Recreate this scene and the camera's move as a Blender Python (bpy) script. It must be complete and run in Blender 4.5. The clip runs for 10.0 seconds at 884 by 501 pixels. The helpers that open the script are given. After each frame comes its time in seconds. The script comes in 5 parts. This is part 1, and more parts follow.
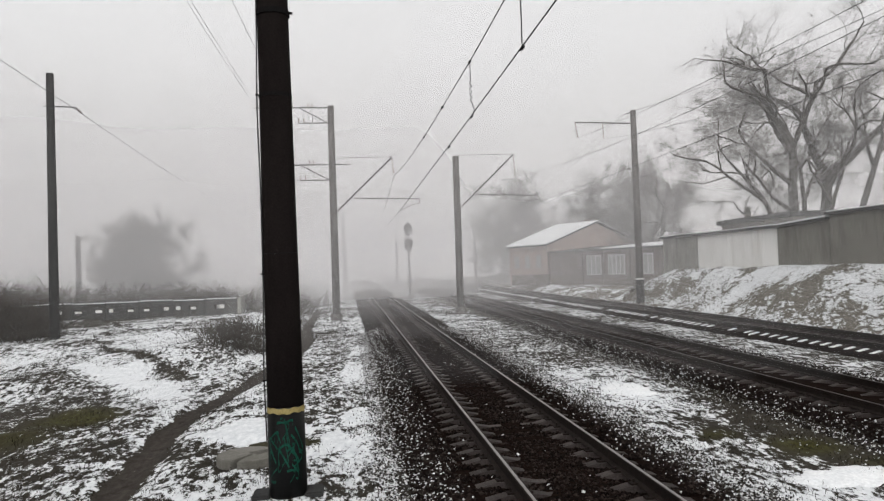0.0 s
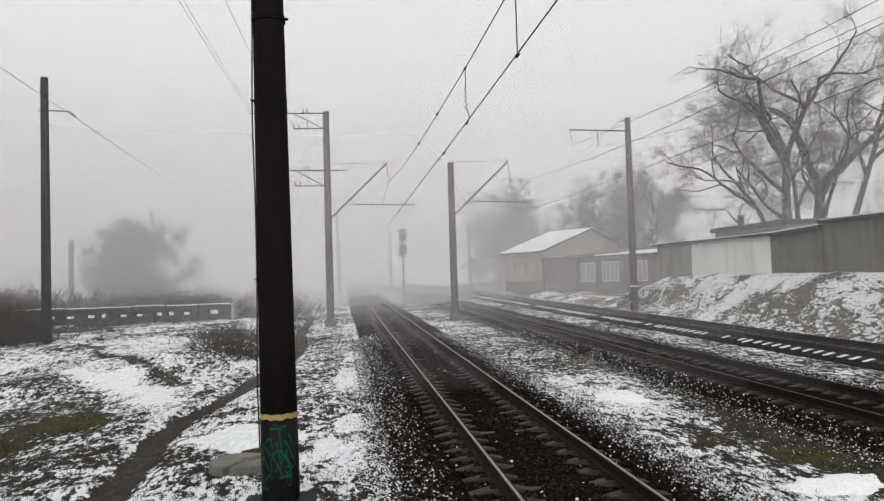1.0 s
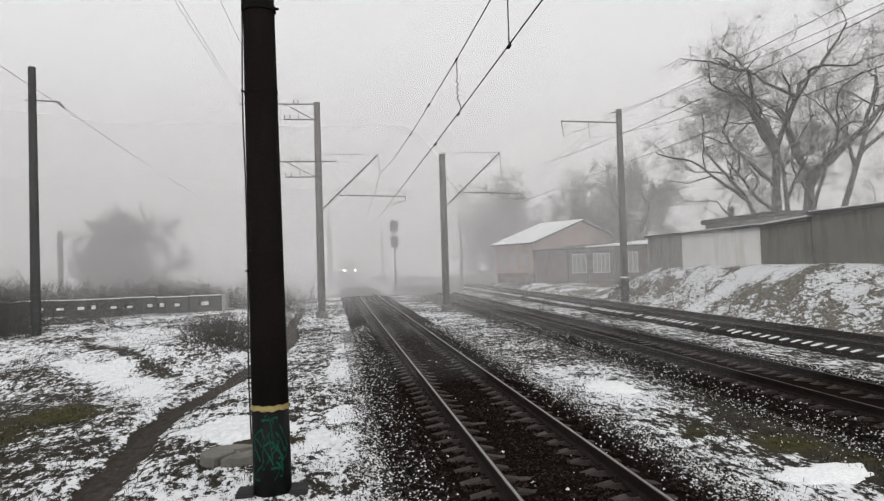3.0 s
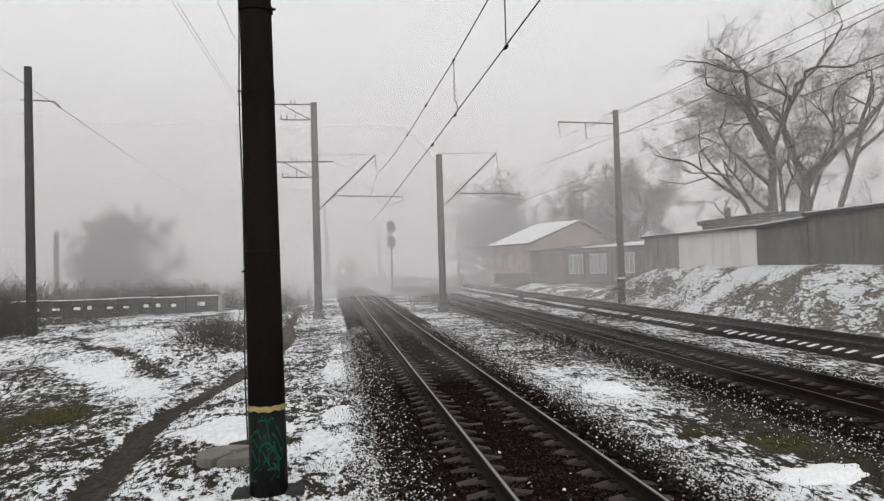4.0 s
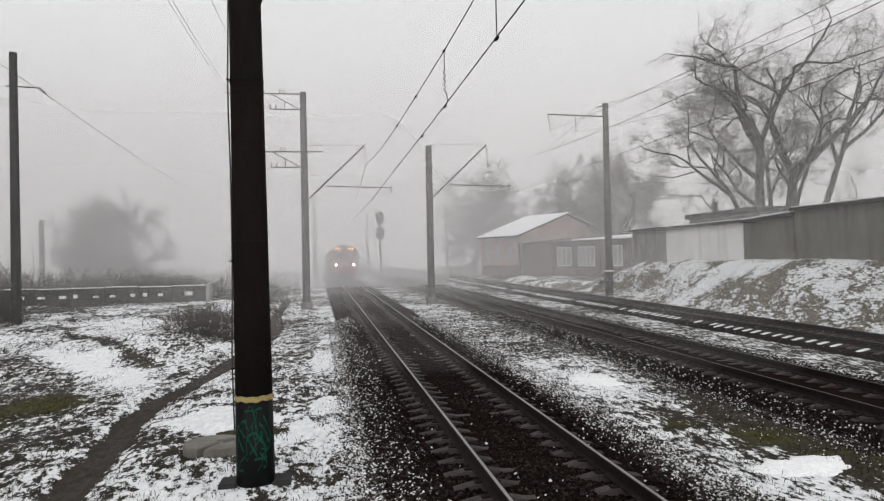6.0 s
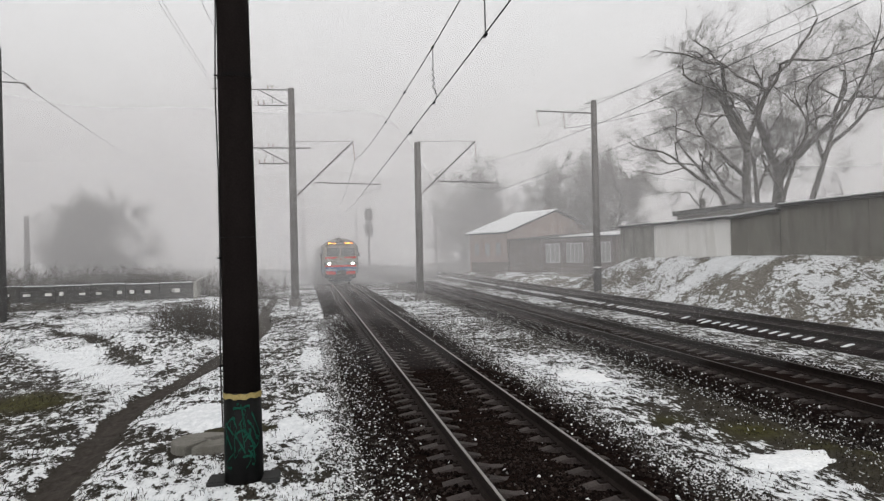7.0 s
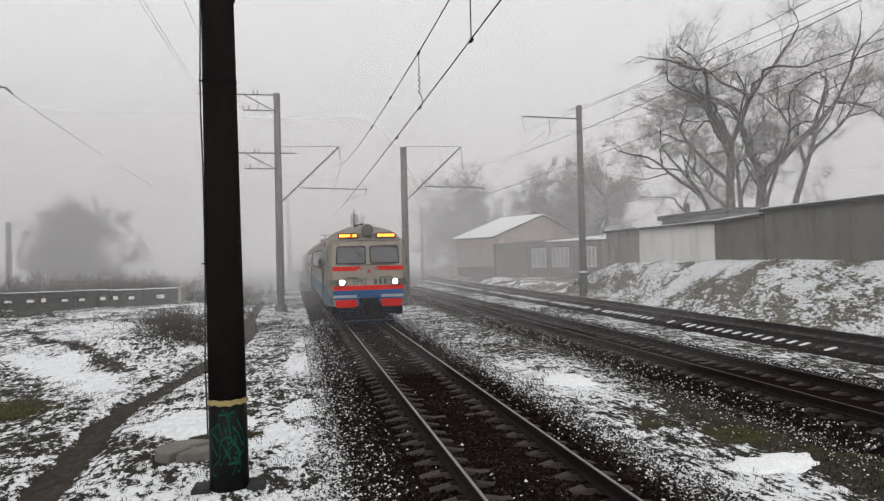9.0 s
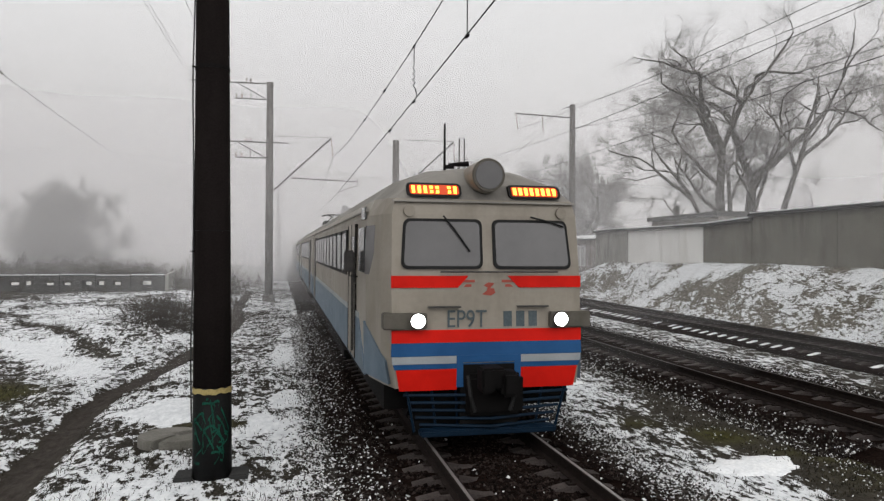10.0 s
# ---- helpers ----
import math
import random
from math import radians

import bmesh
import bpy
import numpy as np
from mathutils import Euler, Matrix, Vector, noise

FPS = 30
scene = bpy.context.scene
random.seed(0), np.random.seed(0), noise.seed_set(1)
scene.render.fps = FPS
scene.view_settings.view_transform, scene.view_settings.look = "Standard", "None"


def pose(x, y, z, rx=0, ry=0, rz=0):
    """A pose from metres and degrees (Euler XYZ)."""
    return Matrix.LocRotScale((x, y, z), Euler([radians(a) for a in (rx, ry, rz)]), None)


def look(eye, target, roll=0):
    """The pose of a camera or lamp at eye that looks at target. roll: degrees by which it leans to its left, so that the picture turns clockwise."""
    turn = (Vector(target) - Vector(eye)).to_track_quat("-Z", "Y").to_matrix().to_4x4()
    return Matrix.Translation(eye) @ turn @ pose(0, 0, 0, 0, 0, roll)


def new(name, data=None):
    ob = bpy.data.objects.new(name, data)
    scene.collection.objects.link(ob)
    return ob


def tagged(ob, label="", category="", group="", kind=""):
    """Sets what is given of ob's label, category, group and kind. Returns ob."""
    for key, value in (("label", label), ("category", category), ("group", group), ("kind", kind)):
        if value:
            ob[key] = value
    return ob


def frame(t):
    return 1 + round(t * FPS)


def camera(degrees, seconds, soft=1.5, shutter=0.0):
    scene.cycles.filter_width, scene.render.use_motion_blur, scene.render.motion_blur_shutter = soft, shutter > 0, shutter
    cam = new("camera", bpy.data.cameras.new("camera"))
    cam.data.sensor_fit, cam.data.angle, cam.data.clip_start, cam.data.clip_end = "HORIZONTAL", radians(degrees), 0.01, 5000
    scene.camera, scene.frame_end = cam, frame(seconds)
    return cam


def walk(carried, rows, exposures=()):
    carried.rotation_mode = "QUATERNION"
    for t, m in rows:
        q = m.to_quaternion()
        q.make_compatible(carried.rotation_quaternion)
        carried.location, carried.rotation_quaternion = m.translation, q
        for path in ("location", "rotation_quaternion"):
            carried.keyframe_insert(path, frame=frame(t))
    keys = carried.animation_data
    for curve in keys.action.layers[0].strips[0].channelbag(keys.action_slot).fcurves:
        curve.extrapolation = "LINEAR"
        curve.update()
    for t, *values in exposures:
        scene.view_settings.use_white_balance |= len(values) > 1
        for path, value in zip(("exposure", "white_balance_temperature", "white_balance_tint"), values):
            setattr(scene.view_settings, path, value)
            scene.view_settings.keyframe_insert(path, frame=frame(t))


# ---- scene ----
cam = camera(63.4, 10.0, soft=1.3)
EYE = (0.0, 0.0, 2.57)
TURNS = [
    (0.0, 91.57, 1.95, -7.12), (0.5, 91.54, 1.82, -7.18), (1.0, 92.06, 1.69, -7.57), (1.5, 91.70, 1.82, -7.40),
    (2.0, 91.35, 1.81, -8.12), (2.5, 91.34, 1.71, -8.18), (4.0, 91.39, 1.65, -8.51), (4.5, 91.20, 1.58, -8.57),
    (5.0, 90.86, 1.42, -8.59), (5.5, 90.82, 1.23, -9.05), (7.0, 90.39, 1.25, -10.31), (7.5, 90.48, 1.15, -10.99),
    (8.0, 90.56, 1.10, -11.03), (8.5, 90.50, 1.18, -10.99), (9.0, 90.77, 1.39, -11.40), (9.5, 90.64, 0.74, -12.06),
    (10.0, 90.35, -0.32, -12.25),
]
walk(cam, [(t, pose(*EYE, rx, ry, rz)) for t, rx, ry, rz in TURNS],
     exposures=[(0.0, -0.03), (5.0, -0.06), (8.0, -0.08), (10.0, -0.07)])

# ---- sky, fog light ----
world = bpy.data.worlds.new("foggy_sky")
scene.world = world
world.use_nodes = True
wn = world.node_tree
wn.nodes.clear()
w_out = wn.nodes.new("ShaderNodeOutputWorld")
w_sky = wn.nodes.new("ShaderNodeTexSky")
w_sky.sky_type, w_sky.sun_disc = "NISHITA", False
w_sky.sun_elevation, w_sky.sun_rotation = radians(32), radians(150)
w_sky.dust_density, w_sky.air_density = 6.0, 1.5
w_sat = wn.nodes.new("ShaderNodeHueSaturation")
w_sat.inputs["Saturation"].default_value = 0.06
w_hi = wn.nodes.new("ShaderNodeBackground")
w_hi.inputs[1].default_value = 0.03
w_cloud = wn.nodes.new("ShaderNodeBackground")
w_cloud.inputs[0].default_value = (0.745, 0.745, 0.75, 1)
w_cloud.inputs[1].default_value = 1.08
w_add = wn.nodes.new("ShaderNodeAddShader")
wn.links.new(w_sky.outputs[0], w_sat.inputs["Color"])
wn.links.new(w_sat.outputs[0], w_hi.inputs[0])
wn.links.new(w_hi.outputs[0], w_add.inputs[0])
wn.links.new(w_cloud.outputs[0], w_add.inputs[1])
wn.links.new(w_add.outputs[0], w_out.inputs[0])

sun = new("sun", bpy.data.lights.new("sun", "SUN"))
sun.data.energy, sun.data.angle, sun.data.color = 0.75, radians(40), (1.0, 0.98, 0.95)
sun.matrix_world = look((-20, -30, 40), (0, 10, 0))


# ---- materials ----
def ramp(nt, fac, stops):
    n = nt.nodes.new("ShaderNodeValToRGB")
    e = n.color_ramp.elements
    while len(e) < len(stops):
        e.new(0.5)
    for el, (p, c) in zip(e, stops):
        el.position, el.color = p, (*c, 1) if len(c) == 3 else c
    nt.links.new(fac, n.inputs[0])
    return n.outputs[0]


def noise_out(nt, scale, detail=6, rough=0.6, coord="Object", stretch=(1, 1, 1)):
    tc = nt.nodes.new("ShaderNodeTexCoord")
    mp = nt.nodes.new("ShaderNodeMapping")
    mp.inputs["Scale"].default_value = stretch
    n = nt.nodes.new("ShaderNodeTexNoise")
    n.inputs["Scale"].default_value, n.inputs["Detail"].default_value, n.inputs["Roughness"].default_value = scale, detail, rough
    nt.links.new(tc.outputs[coord], mp.inputs[0])
    nt.links.new(mp.outputs[0], n.inputs["Vector"])
    return n.outputs["Fac"]


def mix(nt, fac, a, b, kind="MIX"):
    n = nt.nodes.new("ShaderNodeMixRGB")
    n.blend_type = kind
    for sock, v in zip(n.inputs, (fac, a, b)):
        if isinstance(v, (int, float)):
            sock.default_value = v
        elif isinstance(v, tuple):
            sock.default_value = (*v, 1)
        else:
            nt.links.new(v, sock)
    return n.outputs[0]


def calc(nt, op, a, b, clamp=False):
    n = nt.nodes.new("ShaderNodeMath")
    n.operation, n.use_clamp = op, clamp
    for sock, v in zip(n.inputs, (a, b)):
        if isinstance(v, (int, float)):
            sock.default_value = v
        else:
            nt.links.new(v, sock)
    return n.outputs[0]


def surface(name, c0, c1, scale=6.0, rough=0.75, metal=0.0, bump=0.15, fine=40.0, stretch=(1, 1, 1), stain=None, spec=0.12, vary=0.0, grain=0.35):
    """A worn surface: two colours in blotches, a fine grain, optional streaky stain."""
    m = bpy.data.materials.new(name)
    m.use_nodes = True
    nt = m.node_tree
    b = nt.nodes["Principled BSDF"]
    big, small = noise_out(nt, scale, stretch=stretch), noise_out(nt, fine, 3)
    col = ramp(nt, big, [(0.3, c0), (0.7, c1)])
    col = mix(nt, grain, col, ramp(nt, small, [(0.3, tuple(0.55 * v for v in c0)), (0.75, tuple(min(1, 1.3 * v) for v in c1))]))
    if stain:
        st = noise_out(nt, 1.1, 5, 0.7, stretch=(1, 1, 0.22))
        col = mix(nt, calc(nt, "MULTIPLY", ramp(nt, st, [(0.48, (0, 0, 0)), (0.72, (1, 1, 1))]), 0.75), col, stain)
    if vary:
        oi = nt.nodes.new("ShaderNodeObjectInfo")
        f = calc(nt, "ADD", calc(nt, "MULTIPLY", oi.outputs["Random"], vary), 1 - vary / 2)
        v = nt.nodes.new("ShaderNodeVectorMath")
        v.operation = "SCALE"
        nt.links.new(col, v.inputs[0])
        nt.links.new(f, v.inputs["Scale"])
        col = v.outputs[0]
    nt.links.new(col, b.inputs["Base Color"])
    b.inputs["Roughness"].default_value, b.inputs["Metallic"].default_value = rough, metal
    b.inputs["Specular IOR Level"].default_value = spec
    if bump:
        bp = nt.nodes.new("ShaderNodeBump")
        bp.inputs["Strength"].default_value, bp.inputs["Distance"].default_value = bump, 0.02
        nt.links.new(small, bp.inputs["Height"])
        nt.links.new(bp.outputs[0], b.inputs["Normal"])
    return m


def glow(name, col, power):
    m = bpy.data.materials.new(name)
    m.use_nodes = True
    b = m.node_tree.nodes["Principled BSDF"]
    b.inputs["Base Color"].default_value = (*col, 1)
    b.inputs["Emission Color"].default_value, b.inputs["Emission Strength"].default_value = (*col, 1), power
    return m


def island_mix(name, stops, rough=0.85):
    """Colours that change from piece to piece of one mesh."""
    m = bpy.data.materials.new(name)
    m.use_nodes = True
    nt = m.node_tree
    g = nt.nodes.new("ShaderNodeNewGeometry")
    nt.links.new(ramp(nt, g.outputs["Random Per Island"], stops), nt.nodes["Principled BSDF"].inputs["Base Color"])
    nt.nodes["Principled BSDF"].inputs["Roughness"].default_value = rough
    nt.nodes["Principled BSDF"].inputs["Specular IOR Level"].default_value = 0.03
    return m


def ground_material():
    """Dead grass, grit and wet soil under thin snow; the attribute 'cover' tells how thick the snow lies, 'soil' where the earth is trodden bare."""
    m = bpy.data.materials.new("snowy_ground")
    m.use_nodes = True
    nt = m.node_tree
    b = nt.nodes["Principled BSDF"]
    at = nt.nodes.new("ShaderNodeAttribute")
    at.attribute_name = "cover"
    sep = nt.nodes.new("ShaderNodeSeparateColor")
    nt.links.new(at.outputs["Color"], sep.inputs[0])
    cover, soil, moss = sep.outputs[0], sep.outputs[1], sep.outputs[2]
    wide, mid, fine, grit = noise_out(nt, 0.55, 5), noise_out(nt, 3.6, 8, 0.66, stretch=(1, 0.5, 1)), noise_out(nt, 11, 5, 0.62, stretch=(1, 0.45, 1)), noise_out(nt, 30, 3, 0.6, stretch=(1, 0.5, 1))
    earth = ramp(nt, mid, [(0.3, (0.012, 0.011, 0.008)), (0.55, (0.038, 0.033, 0.023)), (0.75, (0.075, 0.066, 0.046))])
    earth = mix(nt, 0.5, earth, ramp(nt, grit, [(0.35, (0.006, 0.005, 0.005)), (0.7, (0.07, 0.062, 0.054))]))
    mossy = ramp(nt, fine, [(0.3, (0.014, 0.014, 0.004)), (0.7, (0.066, 0.062, 0.012))])
    earth = mix(nt, moss, earth, mossy)
    trod = ramp(nt, fine, [(0.3, (0.022, 0.018, 0.016)), (0.7, (0.055, 0.047, 0.041))])
    earth = mix(nt, soil, earth, trod)
    straw = ramp(nt, fine, [(0.3, (0.09, 0.082, 0.066)), (0.7, (0.25, 0.23, 0.195))])
    earth = mix(nt, calc(nt, "MULTIPLY", at.outputs["Alpha"], 0.9), earth, straw)
    s = calc(nt, "ADD", calc(nt, "MULTIPLY", wide, 0.30), calc(nt, "MULTIPLY", mid, 1.15))
    s = calc(nt, "ADD", s, calc(nt, "MULTIPLY", fine, 1.1))
    s = calc(nt, "ADD", s, calc(nt, "MULTIPLY", grit, 0.55))
    s = calc(nt, "ADD", s, calc(nt, "MULTIPLY", calc(nt, "SUBTRACT", cover, 0.5), 0.95))
    n = nt.nodes.new("ShaderNodeMapRange")
    n.interpolation_type = "SMOOTHSTEP"
    n.inputs["From Min"].default_value, n.inputs["From Max"].default_value = 1.515, 1.635
    nt.links.new(s, n.inputs["Value"])
    snow = n.outputs[0]
    white = ramp(nt, fine, [(0.3, (0.56, 0.58, 0.60)), (0.7, (0.80, 0.81, 0.82))])
    nt.links.new(mix(nt, snow, earth, white), b.inputs["Base Color"])
    b.inputs["Roughness"].default_value = 0.9
    b.inputs["Specular IOR Level"].default_value = 0.04
    bp = nt.nodes.new("ShaderNodeBump")
    bp.inputs["Strength"].default_value, bp.inputs["Distance"].default_value = 0.7, 0.05
    h = calc(nt, "ADD", calc(nt, "MULTIPLY", fine, 0.6), calc(nt, "ADD", calc(nt, "MULTIPLY", grit, 0.35), calc(nt, "MULTIPLY", snow, 0.35)))
    nt.links.new(h, bp.inputs["Height"])
    nt.links.new(bp.outputs[0], b.inputs["Normal"])
    return m


def mist_material(name, thick, least, low, high):
    """Thin mist: lets most light pass, scatters the rest forwards and back; soft lower and upper edges."""
    m = bpy.data.materials.new(name)
    m.use_nodes = True
    nt = m.node_tree
    nt.nodes.clear()
    o = nt.nodes.new("ShaderNodeOutputMaterial")
    tr, df, tl = (nt.nodes.new("ShaderNodeBsdf" + k) for k in ("Transparent", "Diffuse", "Translucent"))
    for n in (df, tl):
        n.inputs[0].default_value = MIST_COLOUR
    half, whole = nt.nodes.new("ShaderNodeMixShader"), nt.nodes.new("ShaderNodeMixShader")
    half.inputs[0].default_value = 0.5
    nt.links.new(df.outputs[0], half.inputs[1])
    nt.links.new(tl.outputs[0], half.inputs[2])
    tc, sp = nt.nodes.new("ShaderNodeTexCoord"), nt.nodes.new("ShaderNodeSeparateXYZ")
    nt.links.new(tc.outputs["Object"], sp.inputs[0])

    def fade(z0, z1, a, b):
        n = nt.nodes.new("ShaderNodeMapRange")
        n.interpolation_type = "SMOOTHSTEP"
        for k, v in zip(("From Min", "From Max", "To Min", "To Max"), (z0, z1, a, b)):
            n.inputs[k].default_value = v
        nt.links.new(sp.outputs[2], n.inputs["Value"])
        return n.outputs[0]
    f = calc(nt, "MULTIPLY", fade(-0.5, low, 0.0, 1.0), fade(high * 0.12, high, 1.0, least / thick / 0.9))
    f = calc(nt, "MULTIPLY", f, calc(nt, "ADD", 0.85, calc(nt, "MULTIPLY", noise_out(nt, 0.05, 1), 0.3)))
    east = nt.nodes.new("ShaderNodeMapRange")
    east.interpolation_type = "SMOOTHSTEP"
    for k, v in zip(("From Min", "From Max", "To Min", "To Max"), (8.0, 16.0, 1.0, 0.55 if 0.15 < thick < 0.9 else 1.0)):
        east.inputs[k].default_value = v
    nt.links.new(sp.outputs[0], east.inputs["Value"])
    west = nt.nodes.new("ShaderNodeMapRange")
    west.interpolation_type = "SMOOTHSTEP"
    for k, v in zip(("From Min", "From Max", "To Min", "To Max"), (-11.0, -3.0, 0.3 if thick < 0.15 else 1.0, 1.0)):
        west.inputs[k].default_value = v
    nt.links.new(sp.outputs[0], west.inputs["Value"])
    f = calc(nt, "MULTIPLY", f, calc(nt, "MULTIPLY", east.outputs[0], west.outputs[0]))
    nt.links.new(calc(nt, "MULTIPLY", f, thick, True), whole.inputs[0])
    nt.links.new(tr.outputs[0], whole.inputs[1])
    nt.links.new(half.outputs[0], whole.inputs[2])
    nt.links.new(whole.outputs[0], o.inputs[0])
    return m


MIST_COLOUR = (0.936, 0.92, 0.924, 1)
GROUND = ground_material()
SNOW = surface("snow", (0.74, 0.76, 0.78), (0.88, 0.88, 0.88), 3.0, 0.9, bump=0.5, fine=22, spec=0.1)
RAIL_STEEL = surface("rusty_rail_steel", (0.012, 0.009, 0.008), (0.026, 0.020, 0.018), 9, 0.75, 0.0, 0.2, spec=0.05)
RAIL_RUSTY = surface("rusty_rail_head", (0.05, 0.044, 0.042), (0.09, 0.08, 0.076), 4, 0.6, 0.3, 0.05, stretch=(1, 0.1, 1))
RAIL_TOP = surface("polished_rail_head", (0.24, 0.225, 0.215), (0.36, 0.34, 0.33), 4, 0.5, 0.8, 0.03, stretch=(1, 0.1, 1))
SLEEPER = surface("wet_sleeper_concrete", (0.014, 0.0105, 0.0098), (0.068, 0.056, 0.052), 3, 0.7, bump=0.3, vary=0.5)
BALLAST = surface("oily_ballast", (0.004, 0.0026, 0.0023), (0.018, 0.0118, 0.010), 14, 0.9, bump=1.0, fine=26, spec=0.0)
STONES = island_mix("ballast_stone", [(0.0, (0.012, 0.010, 0.009)), (0.5, (0.04, 0.035, 0.031)), (0.70, (0.10, 0.09, 0.083)), (0.76, (0.45, 0.45, 0.455)), (1.0, (0.82, 0.83, 0.84))])
BEDSTONES = island_mix("track_bed_stone", [(0.0, (0.0025, 0.0017, 0.0015)), (0.6, (0.011, 0.0075, 0.0064)), (0.992, (0.034, 0.025, 0.022)), (0.995, (0.7, 0.7, 0.7))])
EDGESTONES = island_mix("track_edge_stone", [(0.0, (0.005, 0.004, 0.004)), (0.6, (0.022, 0.018, 0.016)), (0.86, (0.055, 0.048, 0.043)), (0.88, (0.5, 0.5, 0.5)), (1.0, (0.7, 0.7, 0.7))])
GRASS = island_mix("dead_grass", [(0.0, (0.008, 0.007, 0.005)), (0.7, (0.03, 0.025, 0.017)), (1.0, (0.08, 0.068, 0.05))])
STRAW = island_mix("dry_straw", [(0.0, (0.03, 0.026, 0.02)), (0.6, (0.10, 0.088, 0.068)), (1.0, (0.20, 0.18, 0.145))])
DARK_POLE = surface("tarred_concrete", (0.007, 0.005, 0.005), (0.015, 0.012, 0.011), 2.2, 0.8, spec=0.05, bump=0.25, stretch=(1, 1, 0.25))
BLACK_PAINT = surface("black_paint", (0.002, 0.002, 0.002), (0.005, 0.005, 0.005), 5, 0.5, bump=0.1)
YELLOW = surface("faded_yellow_paint", (0.22, 0.17, 0.06), (0.42, 0.34, 0.15), 9, 0.7)
GREEN = surface("green_spray_paint", (0.001, 0.02, 0.013), (0.006, 0.075, 0.048), 9, 0.5, bump=0.05)
# Grey kept pale to stand in for haze in front of the masts.
POLE = surface("weathered_haze_pale_concrete", (0.085, 0.078, 0.075), (0.155, 0.145, 0.138), 1.6, 0.85, stretch=(1, 1, 0.2))
POLE_DARK = surface("damp_pole_concrete", (0.022, 0.022, 0.022), (0.05, 0.05, 0.049), 1.6, 0.85, stretch=(1, 1, 0.2))
STEEL = surface("galvanised_steel", (0.04, 0.038, 0.037), (0.085, 0.081, 0.078), 7, 0.6, 0.3)
WIRE = surface("dark_wire", (0.03, 0.03, 0.03), (0.05, 0.05, 0.05), 4, 0.6, 0.3, 0)
PORCELAIN = surface("brown_porcelain", (0.06, 0.035, 0.025), (0.12, 0.08, 0.06), 10, 0.3, bump=0)
CONCRETE_DARK = surface("dark_damp_concrete", (0.125, 0.118, 0.10), (0.215, 0.205, 0.178), 0.55, 0.9, stain=(0.075, 0.07, 0.058))
LIME = surface("whitewashed_wall", (0.76, 0.75, 0.72), (0.87, 0.86, 0.83), 1.1, 0.9, grain=0.12, stain=(0.56, 0.54, 0.50))
GREY_WALL = surface("grey_rendered_wall", (0.23, 0.225, 0.205), (0.33, 0.32, 0.295), 0.9, 0.9, stain=(0.08, 0.075, 0.065))
ROOFING = surface("roofing_felt", (0.03, 0.03, 0.03), (0.06, 0.058, 0.055), 2, 0.9)
BARK = surface("wet_bark", (0.045, 0.041, 0.036), (0.095, 0.088, 0.078), 5, 0.9, bump=0.6, stretch=(1, 1, 0.3))
TWIG = surface("twigs", (0.12, 0.112, 0.106), (0.20, 0.19, 0.182), 5, 0.9, bump=0)
PINK_WALL = surface("pale_pink_plaster", (0.33, 0.25, 0.22), (0.42, 0.33, 0.29), 1.0, 0.9, stain=(0.24, 0.19, 0.17))
BROWN_WALL = surface("brown_boarding", (0.10, 0.08, 0.07), (0.17, 0.14, 0.125), 1.5, 0.85)
WINDOW_WHITE = surface("white_window_paint", (0.6, 0.6, 0.6), (0.75, 0.75, 0.75), 3, 0.6, bump=0)
PANE = surface("curtained_pane", (0.30, 0.30, 0.31), (0.42, 0.42, 0.42), 1.5, 0.2, bump=0, spec=0.5)
SIGNAL_BLACK = surface("signal_black", (0.012, 0.012, 0.012), (0.025, 0.025, 0.025), 4, 0.6, bump=0)
CREAM = surface("dirty_cream_paint", (0.21, 0.184, 0.15), (0.285, 0.256, 0.215), 1.4, 0.5, bump=0.02, fine=18, grain=0.08, spec=0.3, stain=(0.15, 0.125, 0.095))
CAR_ROOF = surface("sooty_roof_paint", (0.17, 0.16, 0.145), (0.26, 0.245, 0.222), 1.2, 0.65, bump=0.02, grain=0.08, stain=(0.12, 0.11, 0.10))
RED = surface("red_paint", (0.46, 0.008, 0.004), (0.60, 0.012, 0.006), 2, 0.45, bump=0.01, grain=0.06, spec=0.1)
FADED_RED = surface("faded_red_paint", (0.27, 0.06, 0.045), (0.36, 0.09, 0.07), 3, 0.5, bump=0.01, grain=0.1, spec=0.1)
BLUE = surface("blue_paint", (0.012, 0.055, 0.15), (0.022, 0.085, 0.21), 2, 0.45, bump=0.01, grain=0.06, spec=0.1)
PALE_BLUE = surface("pale_blue_grey_paint", (0.085, 0.125, 0.165), (0.15, 0.19, 0.23), 2, 0.5, bump=0.01, grain=0.06, spec=0.1)
PALE_STRIPE = surface("pale_stripe_paint", (0.24, 0.26, 0.27), (0.33, 0.35, 0.36), 2, 0.5, bump=0.01, grain=0.06, spec=0.1)
# Black of grimy parts and of the blocks that imitate shade under the train.
UNDER = surface("grimy_underframe_and_shade", (0.002, 0.002, 0.002), (0.007, 0.006, 0.006), 3, 0.8)
COW_BLUE = surface("dark_blue_bars", (0.002, 0.009, 0.020), (0.004, 0.016, 0.034), 4, 0.5, bump=0.03)
GLASS_DARK = surface("grimy_windscreen", (0.065, 0.062, 0.064), (0.095, 0.091, 0.092), 0.8, 0.12, bump=0, spec=0.6, grain=0.03)
SIDE_GLASS = surface("side_glass", (0.03, 0.031, 0.033), (0.05, 0.052, 0.055), 1.2, 0.12, bump=0, spec=0.6, grain=0.05)
RUBBER = surface("rubber", (0.01, 0.01, 0.01), (0.02, 0.02, 0.02), 4, 0.6, bump=0)
LAMP = glow("headlamp_light", (1.0, 0.98, 0.93), 55.0)
